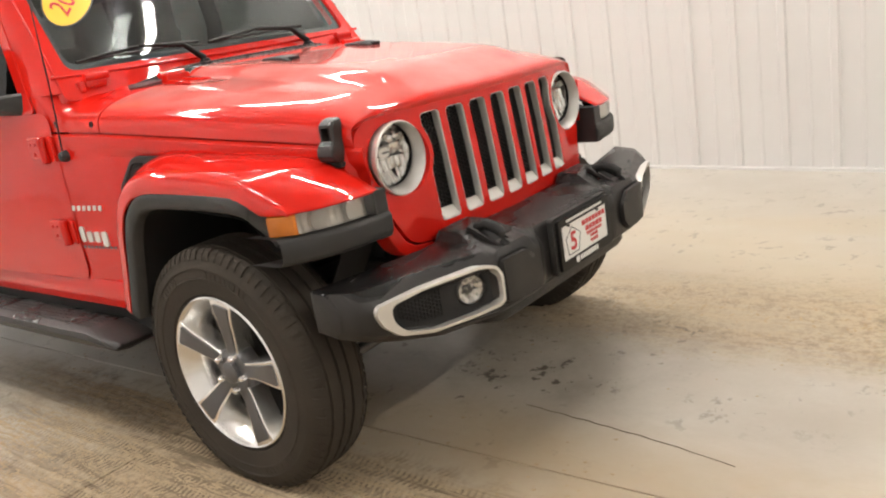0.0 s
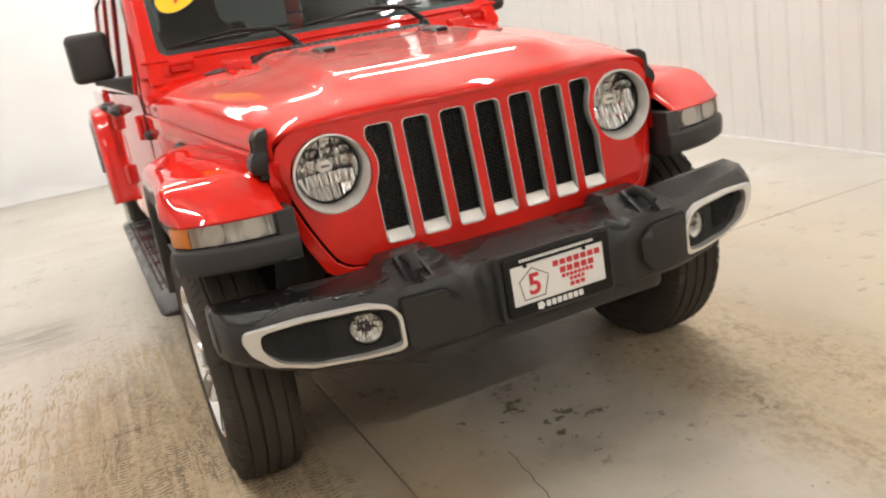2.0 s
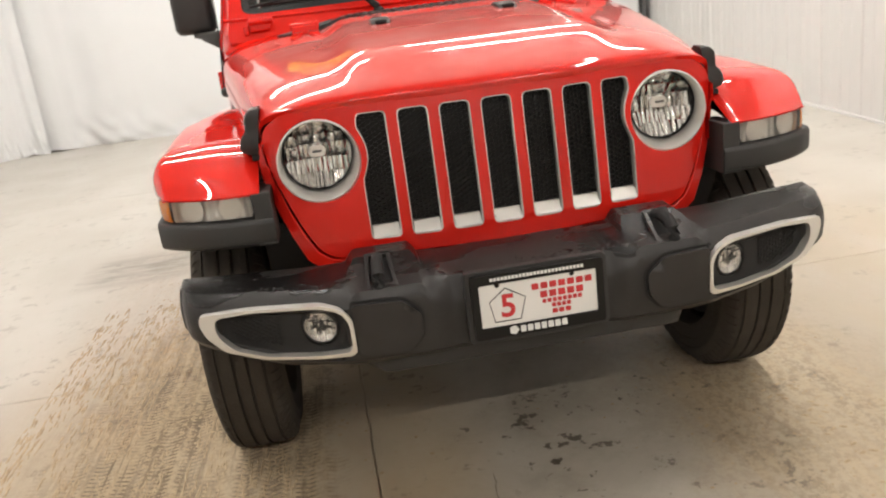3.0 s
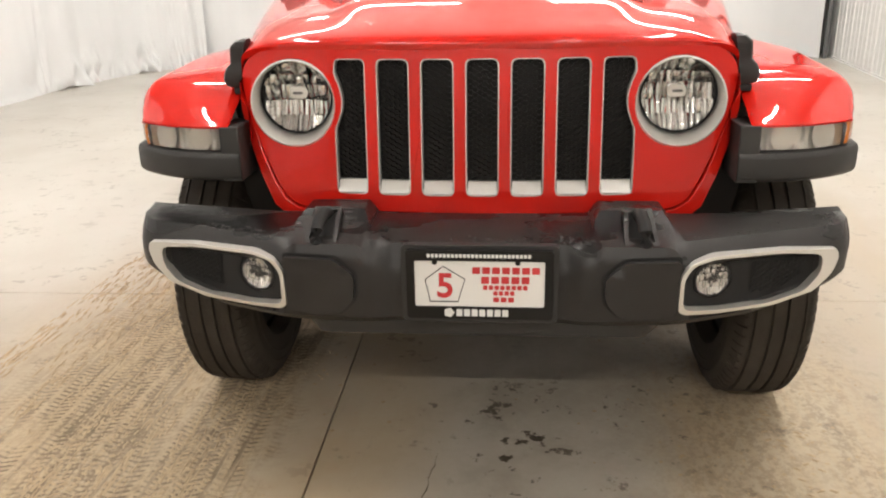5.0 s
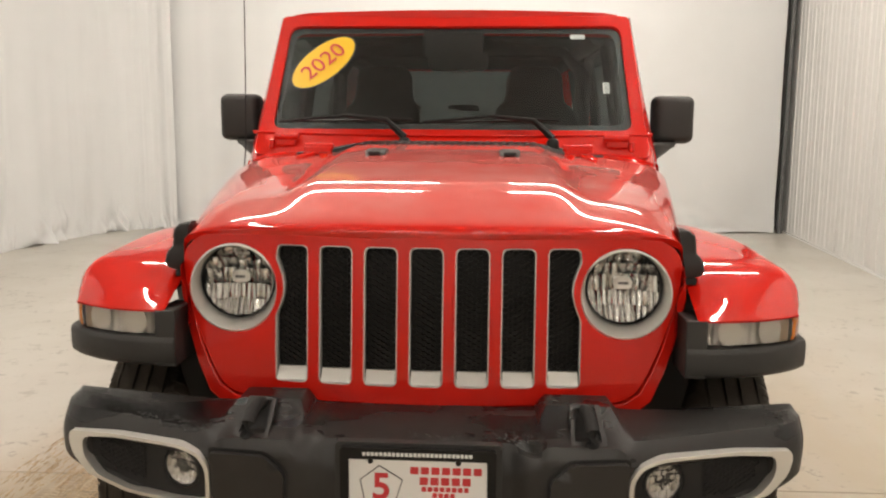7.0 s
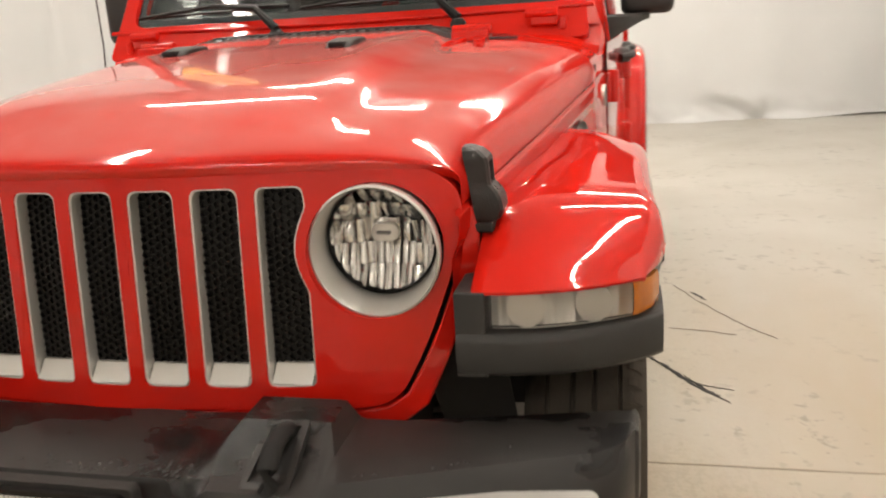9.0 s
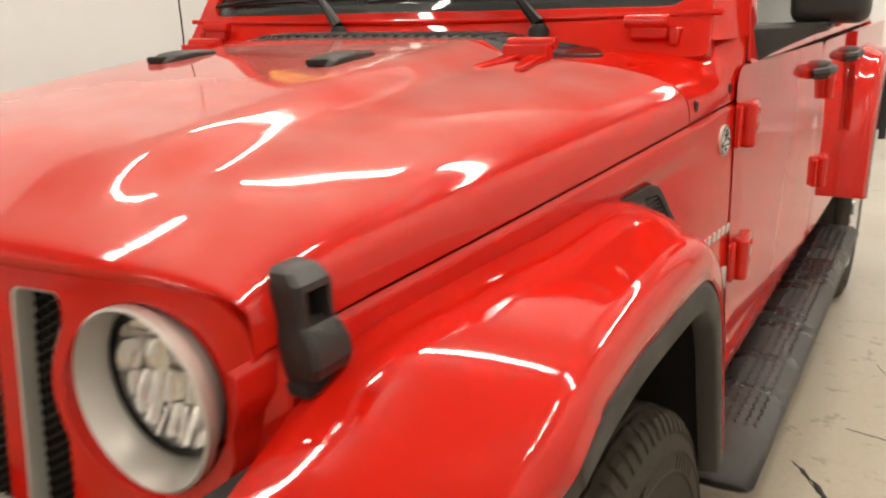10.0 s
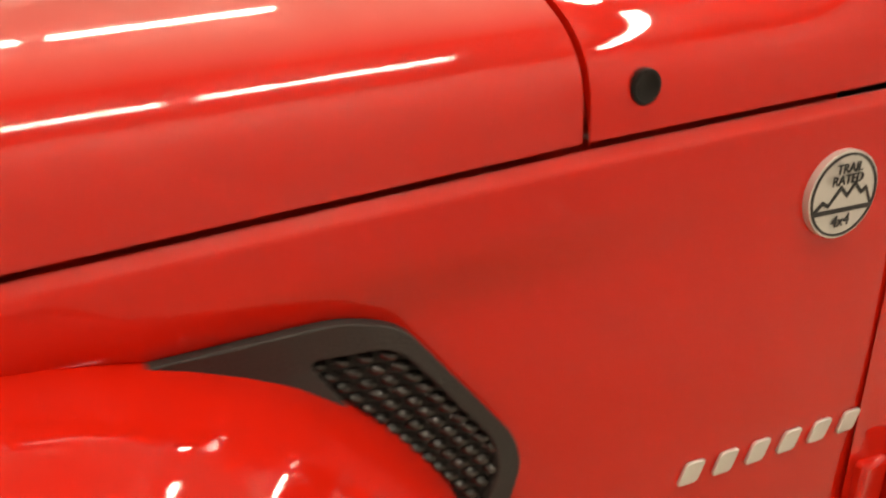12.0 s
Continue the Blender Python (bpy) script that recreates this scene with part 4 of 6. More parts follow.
both("lamp_bowl", joined(*[lathe([(-0.372, 0.0005), (-0.375, 0.012), (-0.385, 0.024), (-0.400, 0.028)], 24, "y", (cx, sweep(cx), 0.874)) for cx in (0.685, 0.780)], loft([[(x, lampfront(x, z) + 0.050 + 0.0016 * math.sin(x * 300) - 9.0 * (z - 0.874) ** 2, z) for x in spread(0.632, 0.832, 60)] for z in spread(0.846, 0.902, 6)])), LAMPSILVER, car, "lamp reflector", smooth=50)
for cx in (0.685, 0.780):
    both("bulb", lathe([(-0.371, 0.008), (-0.382, 0.0075), (-0.388, 0.005), (-0.390, 0.0005)], 14, "y", (cx, sweep(cx), 0.874)), AMBER, car, "amber bulb")
amb = curve_through([(0.840, -0.3530, 0), (0.848, -0.348, 0), (0.858, -0.333, 0), (0.869, -0.314, 0), (0.878, -0.285, 0)], 14)
both("side_marker", loft([[(p.x - ins, p.y + ins * 0.5, z) for p in amb] for ins, z in ((0.02, 0.846), (0.002, 0.849), (0.0, 0.86), (0.0, 0.89), (0.002, 0.899), (0.02, 0.902))]), AMBER, car, "amber side marker lens", smooth=50)


# front bumper
def bumper_y(x):
    a = abs(x)
    return lerp_table([(0, -0.656), (0.40, -0.654), (0.45, -0.645), (0.79, -0.520), (0.815, -0.505), (0.830, -0.488), (0.838, -0.462)], a)


def bumper_row(x):
    a = abs(x)
    yf = bumper_y(x)
    pod = sstep(0.245, 0.270, a) * (1 - sstep(0.405, 0.435, a))
    mid = 1 - sstep(0.185, 0.235, a)
    zt = 0.702 + 0.030 * pod - 0.002 * mid
    yf = yf + 0.014 * mid
    zb = lerp_table([(0, 0.492), (0.40, 0.500), (0.60, 0.503), (0.72, 0.530), (0.80, 0.556), (0.838, 0.572)], a)
    yb = lerp_table([(0, -0.43), (0.5, -0.43), (0.838, -0.36)], a)
    e = sstep(0.838, 0.79, a)
    rec = 0.030 * sstep(0.436, 0.456, a) * (1 - sstep(0.735, 0.765, a))
    ztf = zt - 0.008 - 0.006 * mid - 0.004 * pod
    fz = 0.662 - 0.016 * mid + 0.016 * pod
    return [(x, yb, zb + 0.05), (x, yb, zt - 0.012), (x, yb - 0.008, zt), (x, yf + 0.085 + 0.06 * pod, zt - 0.002 - 0.006 * mid), (x, yf + 0.040 + 0.035 * pod, ztf - 0.004 * e - 0.020 * pod), (x, yf + 0.016 + 0.016 * mid, fz + 0.008 + 0.027 * mid), (x, yf + 0.003, fz - 0.012),
            (x, yf + rec, fz - 0.03), (x, yf + rec, zb + 0.05), (x, yf + 0.005, zb + 0.02), (x, yf + 0.03, zb), (x, yb, zb + 0.01)]


xs = [x for x in spread(-0.838, 0.838, 169)]
def bumper_end(s, k, dx):
    """The bumper's rounded end: its last section drawn in."""
    row = bumper_row(s * 0.838)
    cy, cz = sum(p[1] for p in row) / len(row), sum(p[2] for p in row) / len(row)
    return [(s * (0.838 + dx), cy + 0.01 + (p[1] - cy) * k, cz + (p[2] - cz) * k) for p in row]


ends = ((0.97, 0.004), (0.88, 0.009), (0.7, 0.012))
bumper = part("front_bumper", loft([bumper_end(-1, k, dx) for k, dx in ends[::-1]] + [bumper_row(x) for x in xs] + [bumper_end(1, k, dx) for k, dx in ends], close=True, caps=True), BUMPER, car, "wide dark grey moulded plastic bumper", smooth=24)


def face(x, z):
    return bumper_y(x)


for s in (-1, 1):
    trim_out = smooth_loop([(s * a, b) for a, b in ((0.790, 0.652), (0.664, 0.664), (0.500, 0.668), (0.452, 0.656), (0.430, 0.626), (0.430, 0.546), (0.445, 0.537), (0.52, 0.531), (0.648, 0.532), (0.743, 0.557), (0.784, 0.595), (0.797, 0.63))], 0.012)
    trim_in = smooth_loop([(s * a, b) for a, b in ((0.756, 0.643), (0.66, 0.656), (0.502, 0.660), (0.457, 0.649), (0.439, 0.622), (0.439, 0.549), (0.52, 0.5395), (0.638, 0.5405), (0.722, 0.561), (0.757, 0.599))], 0.02)
    part("fog_lamp_trim", plate([trim_out, trim_in], 0.032, lambda x, z: face(x, z) - 0.012 + 0.25 * max(0, 0.56 - z), 0.0), SATIN, bumper, "satin silver fog lamp surround", bevel=0.005, segs=3)
    part("fog_lamp_recess", plate([trim_in, ring(s * 0.509, 0.603, 0.0455, 28)], 0.0, lambda x, z: face(x, z) + 0.019, 0.03), DARK, bumper)
    part("fog_mesh", hexes(min(s * 0.575, s * 0.735), max(s * 0.575, s * 0.735), 0.562, 0.636, lambda x, z: face(x, z) + 0.015, 0.0065, [(s * 0.60, 0.565), (s * 0.60, 0.636), (s * 0.725, 0.630), (s * 0.715, 0.588), (s * 0.685, 0.570)], 0.004), DARK, bumper, "black mesh", smooth=0)
    fx, fz = s * 0.509, 0.603
    fy = face(fx, fz) + 0.034

    def tilted(bm):
        for v in bm.verts:
            v.co.y += 0.3676 * s * (v.co.x - fx)
        return bm

    fog = part("fog_lamp", tilted(loft(disc_rows([(fy - 0.003, 0.0455, 0, 0), (fy - 0.015, 0.043, 0, 0), (fy - 0.018, 0.0395, 0, 0), (fy - 0.004, 0.0375, 0, 0)], fx, fz, 32), close=True)), PLASTIC, bumper, "round fog lamp")
    part("reflector", tilted(facets(fx, fz, fy - 0.003, 5 + s, 0.0375, 0.010)), FOGMIRROR, fog, "faceted reflector", smooth=30)
    fl = [(fy - 0.0145 - 0.008 * (1 - (r / 0.038) ** 2), r, 0, 0) for r in (0.038, 0.032, 0.021, 0.0005)]
    g = part("lens", tilted(loft(disc_rows(fl + [(y + 0.002, r, 0, 0) for y, r, *_ in fl[::-1]], fx, fz, 32), close=True)), GLASS, fog, "clear glass lens", smooth=60)
    g.visible_shadow = False
    # dark plate proud of the face, painting the shadow gap round the block
    groove = smooth_loop([(s * a, b) for a, b in ((0.433, 0.671), (0.311, 0.667), (0.264, 0.626), (0.267, 0.564), (0.302, 0.528), (0.36, 0.525), (0.43, 0.534))], 0.012)
    part("groove", plate([groove], 0.0, lambda x, z: face(x, z) - 0.0025, 0.025), DARK, bumper)
    pod = smooth_loop([(s * a, b) for a, b in ((0.429, 0.664), (0.314, 0.660), (0.271, 0.622), (0.274, 0.568), (0.306, 0.535), (0.36, 0.532), (0.424, 0.541))], 0.012)
    part("tow_point_cover", plate([pod], 0.03, lambda x, z: face(x, z) - 0.016 , 0.025), BUMPER, bumper, "raised black plastic block", bevel=0.008, segs=4)
    # recovery hook in its framed pocket on the sloping block
    def slope(bm):
        top, low = Vector((0, -0.520, 0.729)), Vector((0, -0.636, 0.673))
        d = (top - low)
        nrm = Vector((0, -d.z, d.y)).normalized()
        for v in bm.verts:
            x, o, t = v.co
            v.co = Vector((x, 0, 0)) + low + d * t + nrm * (0.004 - o)
        bmesh.ops.recalc_face_normals(bm, faces=bm.faces)
        return bm
    lo, hi = min(s * 0.313, s * 0.388), max(s * 0.313, s * 0.388)
    pocket_out = smooth_loop([(lo, 0.10), (hi, 0.10), (hi - 0.006, 1.02), (lo + 0.006, 1.02)], 0.012, 3)
    pocket_in = smooth_loop([(lo + 0.010, 0.18), (hi - 0.010, 0.18), (hi - 0.016, 0.94), (lo + 0.016, 0.94)], 0.010, 3)
    part("hook_pocket", slope(plate([pocket_out, pocket_in], 0.012, lambda x, z: -0.006)), BUMPER, bumper, "black framed hook pocket", bevel=0.003)
    # near-black sheet that puts the pocket's shade into its colour
    part("pocket_floor", slope(plate([pocket_in], 0.002, lambda x, z: 0.003)), DARK, bumper)
    hook = tube([(s * 0.358, -0.610, 0.668), (s * 0.358, -0.628, 0.690), (s * 0.357, -0.622, 0.714), (s * 0.355, -0.598, 0.730), (s * 0.353, -0.566, 0.736), (s * 0.352, -0.535, 0.728), (s * 0.352, -0.52, 0.71)], 0.0145, 10)
    part("tow_hook", hook, DARK, bumper, "black steel recovery hook")

def water_beads():
    """Small clear beads of water left on the bumper's top edge."""
    rng = random.Random(23)
    bm = bmesh.new()
    for _ in range(170):
        x = rng.choice((rng.gauss(0.06, 0.10), rng.gauss(-0.55, 0.07), rng.gauss(0.22, 0.05), rng.gauss(0.6, 0.09)))
        if abs(x) > 0.79 or 0.25 < abs(x) < 0.43:
            continue
        row = bumper_row(x)
        t = min(1.0, max(0.0, rng.gauss(0.8, 0.22)))
        p = Vector(row[3]).lerp(Vector(row[4]), t)
        r = rng.uniform(0.0012, 0.0034)
        rings = [[bm.verts.new(p + Vector((rr * r * math.cos(2 * math.pi * k / 7), rr * r * 1.3 * math.sin(2 * math.pi * k / 7), h * r))) for k in range(7)] for rr, h in ((1.0, -0.1), (0.75, 0.38), (0.3, 0.58))]
        for lo, hi in zip(rings, rings[1:]):
            for k in range(7):
                bm.faces.new((lo[k], lo[(k + 1) % 7], hi[(k + 1) % 7], hi[k]))
        bm.faces.new(rings[-1])
    return bm


tagged(part("water_bead", water_beads(), WATER, bumper, smooth=80), "clear beads of water on the plastic", kind="stuff")

# lower valance under the bumper
part("air_dam", thicken(loft([[(x, bumper_y(x) + 0.045 + dy + 0.10 * sstep(0.36, 0.44, abs(x)), z) for x in spread(-0.43, 0.43, 31)] for dy, z in ((0.0, 0.515), (0.0, 0.472), (0.012, 0.455), (0.10, 0.448), (0.16, 0.46))]), 0.005), PLASTIC, car, "black lower valance", smooth=50)


# dealer plate
def flat_text(name, body, size, mat, parent, m, extrude=0.0006, bold=0.0):
    cu = bpy.data.curves.new(name, "FONT")
    cu.body, cu.size, cu.align_x, cu.align_y, cu.extrude, cu.offset = body, size, "CENTER", "CENTER", extrude, bold
    cu.materials.append(mat)
    ob = new(name, cu)
    ob.parent = parent
    ob.matrix_basis = m
    return ob


PX, PY, PZ = 0.004, -0.672, 0.608
plate_root = part("dealer_plate", plate([rounded(PX - 0.150, PZ - 0.068, PX + 0.150, PZ + 0.072, 0.006)], 0.003, lambda x, z: PY), WHITEPLATE, car, "white dealer plate with red lettering bars in a black frame")
fr = plate([rounded(PX - 0.158, PZ - 0.078, PX + 0.158, PZ + 0.080, 0.008), rounded(PX - 0.140, PZ - 0.050, PX + 0.140, PZ + 0.056, 0.004)], 0.010, lambda x, z: PY - 0.004)
part("plate_frame", fr, GLOSSBLACK, plate_root, "black plastic plate frame", bevel=0.002)
part("plate_bracket", plate([rounded(PX - 0.17, PZ - 0.09, PX + 0.17, PZ + 0.088, 0.012)], 0.02, lambda x, z: PY + 0.008), PLASTIC, plate_root, "black bracket", bevel=0.004)


def bar(name, x0, z0, x1, z1, mat, y=PY - 0.0012):
    return part(name, plate([rounded(x0, z0, x1, z1, min(0.002, (z1 - z0) * 0.3), 2)], 0.0012, lambda x, z: y), mat, plate_root, smooth=0)


def bar_word(x0, x1, z, h, n, mat, y=PY - 0.0012, gap=0.22):
    """A word shown as plain bars, one for each letter."""
    w = (x1 - x0) / n
    for i in range(n):
        bar("lettering_bar", x0 + w * i, z - h / 2, x0 + w * (i + 1 - gap), z + h / 2, mat, y)


pent = [(-0.118, 0.012), (-0.078, 0.044), (-0.030, 0.014), (-0.046, -0.040), (-0.108, -0.040)]
pent_in = [(a * 0.955 - 0.0034, b * 0.94) for a, b in pent]
part("pentagon", plate([[(PX + a, PZ + b) for a, b in pent[::-1]], [(PX + a, PZ + b) for a, b in pent_in[::-1]]], 0.0012, lambda x, z: PY - 0.0012), BLACKINK, plate_root, smooth=0)
flat_text("numeral", "5", 0.078, REDINK, plate_root, pose(PX - 0.074, PY - 0.0015, PZ - 0.004, 90, 0, 0), bold=0.0016)
bar_word(PX - 0.015, PX + 0.134, PZ + 0.034, 0.015, 7, REDINK)
bar_word(PX + 0.004, PX + 0.112, PZ + 0.012, 0.016, 5, REDINK)
bar_word(PX + 0.008, PX + 0.106, PZ - 0.005, 0.010, 8, REDINK)
bar_word(PX + 0.030, PX + 0.078, PZ - 0.018, 0.010, 4, REDINK)
bar_word(PX + 0.030, PX + 0.078, PZ - 0.033, 0.011, 3, REDINK)
bar_word(PX - 0.050, PX + 0.066, PZ - 0.063, 0.016, 7, WHITEINK, PY - 0.0052)
part("frame_emblem", plate([ring(PX - 0.066, PZ - 0.063, 0.012, 5)], 0.0012, lambda x, z: PY - 0.0052), WHITEINK, plate_root, smooth=0)
bar_word(PX - 0.112, PX + 0.112, PZ + 0.068, 0.008, 26, WHITEINK, PY - 0.0052)
for sx in (-0.096, 0.082):
    part("screw", lathe([(-0.003, 0.0005), (-0.003, 0.005), (0.0, 0.006)], 12, "y", (PX + sx, PY - 0.001, PZ + 0.052)), GLOSSBLACK, plate_root)


# wheels
def wheel(cx, cy, side):
    """A road wheel; side is +1 for the car's left."""
    R, W = 0.390, 0.106
    prof = [(-0.5, 0.60, 0), (-0.95, 0.645, 0), (-0.985, 0.70, 0), (-1.0, 0.76, 0), (-1.02, 0.765, 0), (-1.02, 0.775, 0), (-1.0, 0.78, 0), (-0.99, 0.84, 0), (-1.01, 0.845, 0), (-1.005, 0.86, 0), (-0.96, 0.88, 0), (-0.86, 0.95, 1), (-0.76, 0.98, 1), (-0.62, 0.993, 1), (-0.60, 0.975, 0), (-0.56, 0.975, 0), (-0.54, 0.998, 2), (-0.22, 1.0, 2), (-0.20, 0.977, 0), (-0.15, 0.977, 0), (-0.13, 1.0, 2)]
    prof = prof + [(-a, r, g) for a, r, g in prof[::-1]]
    n = 144
    rows = []
    for a, r, g in prof:
        row = []
        for k in range(n):
            rr = r * R
            if g == 1 and k % 3 == 0:
                rr -= 0.005
            if g == 2 and k % 6 == (0 if a < 0 else 3):
                rr -= 0.003
            if rr > R * 0.9:
                sk = 2 * math.pi * (k + a * 1.2) / n
            else:
                sk = 2 * math.pi * k / n
            c, s_ = math.cos(sk) * rr, math.sin(sk) * rr
            row.append((a * W, c, max(s_, FLOOR_Z + 0.0005 - 0.405)))
        rows.append(row)
    tyre_bm = loft(rows, close=True)
    bmesh.ops.translate(tyre_bm, verts=tyre_bm.verts, vec=(cx, cy, 0.405))
    w = part("wheel", tyre_bm, RUBBER, car, "black road tyre on a five-spoke alloy rim", smooth=30)
    f = side
    lugs = []
    for k in range(80):
        a0 = 2 * math.pi * k / 80
        for e in (-1, 1):
            rows = []
            for ax, r in ((0.72, 0.984), (0.80, 0.974), (0.865, 0.953), (0.93, 0.915)):
                out_a, out_r = (0.0, 0.0022) if ax < 0.85 else (0.0012, 0.0012)
                rows.append([(cx + e * (ax * W + out_a * up), cy + math.cos(a0 + da + e * 0.006) * (r * R + out_r * up), 0.405 + math.sin(a0 + da + e * 0.006) * (r * R + out_r * up)) for da, up in ((-0.024, -0.5), (-0.021, 1), (0.021, 1), (0.024, -0.5))])
            if min(p[2] for r in rows for p in r) > FLOOR_Z + 0.003:
                lugs.append(loft(rows))
    tagged(part("shoulder_tread", joined(*lugs), RUBBER, w, smooth=20), "notched tyre shoulder", kind="stuff")
    marks = []
    for a0, n_ in ((58, 9), (118, 6), (205, 8), (285, 9)):
        for k in range(n_):
            a1 = radians(a0 + 3.6 * k)
            marks.append(loft([[(cx + f * (W * 0.998 + h), cy - math.cos(a1 + da) * r, 0.405 + math.sin(a1 + da) * r) for da, h in ((-0.019, -0.002), (-0.016, 0.0016), (0.016, 0.0016), (0.019, -0.002))] for r in (0.302, 0.3235)]))
    tagged(part("sidewall_bar", joined(*marks), RUBBER, w, smooth=20), "raised plain bars on the tyre wall", kind="stuff")
    rim = [(-0.05, 0.188), (0.030, 0.191), (0.058, 0.203), (0.082, 0.223), (0.098, 0.232), (0.102, 0.238), (0.098, 0.243), (0.085, 0.245), (0.07, 0.252)]
    part("rim", lathe([(f * a, r) for a, r in rim], 64, "x", (cx, cy, 0.405), caps=False), ALLOY, w, "polished alloy rim")
    # disc and backing are black: the shade behind the spokes is in their colour
    part("brake_disc", lathe([(f * 0.0, 0.0005), (f * 0.0, 0.165), (f * -0.02, 0.165)], 40, "x", (cx, cy, 0.405)), GLOSSBLACK, w, "brake disc, black for the shade behind the spokes")
    part("backing", lathe([(f * -0.05, 0.0005), (f * -0.05, 0.22)], 40, "x", (cx, cy, 0.405)), DARK, w)

    def spoke(angle, shrink, lift, depth):
        pts = [(-0.026, 0.03), (0.026, 0.03), (0.026, 0.09), (0.036, 0.175), (0.046, 0.233), (0.0, 0.238), (-0.046, 0.233), (-0.036, 0.175), (-0.026, 0.09)]
        q = []
        for u, v in pts:
            u2 = u * shrink
            v2 = v if shrink == 1 else min(max(v, 0.06), 0.222)
            q.append((u2, v2))
        lp = smooth_loop(q, 0.008, 2)
        bm = plate([lp], depth, lambda u, v: -(0.078 + 0.022 * sstep(0.07, 0.23, v) + lift), 0.03)
        for vt in bm.verts:
            u, y_, v = vt.co
            a = radians(angle)
            vt.co = (cx - f * y_, cy - (v * math.cos(a) - u * math.sin(a)), 0.405 + v * math.sin(a) + u * math.cos(a))
        bmesh.ops.recalc_face_normals(bm, faces=bm.faces)
        return bm

    for k in range(5):
        sp = part("spoke", spoke(80 + 72 * k, 1.0, 0.0, 0.065), ALLOY, w, "polished spoke with a grey face", bevel=0.004)
        part("spoke_face", spoke(80 + 72 * k, 0.74, 0.003, 0.004), GREYPAINT, sp, "grey painted spoke face", bevel=0.001)
    part("hub", lathe([(f * 0.03, 0.075), (f * 0.072, 0.072), (f * 0.080, 0.066), (f * 0.082, 0.036), (f * 0.094, 0.034), (f * 0.097, 0.028), (f * 0.097, 0.0005)], 36, "x", (cx, cy, 0.405)), GREYPAINT, w, "grey hub with centre cap")
    for k in range(5):
        a = radians(116 + 72 * k)
        part("wheel_nut", lathe([(f * 0.076, 0.011), (f * 0.098, 0.010), (f * 0.103, 0.006), (f * 0.103, 0.0005)], 10, "x", (cx, cy + 0.0555 * math.cos(a), 0.405 + 0.0555 * math.sin(a))), CHROME, w, "chrome wheel nut")
    return w


for cy in (0.07, 3.07):
    for s in (-1, 1):
        wheel(s * 0.757, cy, s)

# axle, springs and underside
part("front_axle", joined(tube([(-0.66, 0.0, 0.395), (0.66, 0.0, 0.395)], 0.042), lathe([(-0.11, 0.02), (-0.08, 0.09), (0.0, 0.125), (0.08, 0.09), (0.11, 0.02)], 20, "y", (0.22, 0.0, 0.395)), tube([(-0.62, -0.13, 0.36), (0.62, -0.13, 0.38)], 0.018)), STEEL, car, "dirty steel front axle with steering rod")
for s in (-1, 1):
    # springs and dampers are near-black, with the arch's shade in their colour
    part("coil_spring", tube([(s * 0.46 + 0.055 * math.cos(t), 0.0 + 0.055 * math.sin(t), 0.44 + 0.34 * t / 40) for t in spread(0, 40, 130)], 0.009, 6), DARK, car, "coil spring")
    part("shock_absorber", tube([(s * 0.55, 0.10, 0.40), (s * 0.52, 0.12, 0.60), (s * 0.50, 0.13, 0.85)], [0.028, 0.028, 0.016]), DARK, car, "shock absorber")
    part("frame_rail", box(min(s * 0.36, s * 0.45), max(s * 0.36, s * 0.45), -0.52, 3.5, 0.52, 0.64), DARK, car, bevel=0.01)
part("underbody", box(-0.72, 0.72, 0.55, 3.5, 0.56, 0.66), DARK, car, bevel=0.02)
part("engine_block", box(-0.34, 0.34, -0.33, 0.5, 0.5, 1.0), DARK, car, bevel=0.03)
part("inner_bulkhead", box(-0.70, 0.70, 0.5, 0.6, 0.5, 1.08), DARK, car)
# added liner plates; the rear one runs low to hide the lit floor
both("wheel_liner", joined(box(0.44, 0.68, 0.515, 0.535, 0.27, 0.98), box(0.40, 0.42, -0.22, 0.52, 0.42, 1.0)), DARK, car, "black liner plates added to keep the wheel arch dark")


# doors, sills and upper body
def side_x(y, z):
    """Outer skin of the doors."""
    return seam_w(y) + 0.004 + 0.008 * sstep(1.2, 0.90, z)


def door(y0, y1, z0=0.615, z1=1.205):
    lp = smooth_loop([(y0, z1), (y1, z1), (y1, z0), (y0, z0)], 0.05, 6)[::-1]
    bm = plate([lp], 0.0, None, 0.05)
    for v in bm.verts:
        y, z = v.co.x, v.co.z
        v.co = (side_x(y, z), y, z)
    return thicken(bm, -0.03)


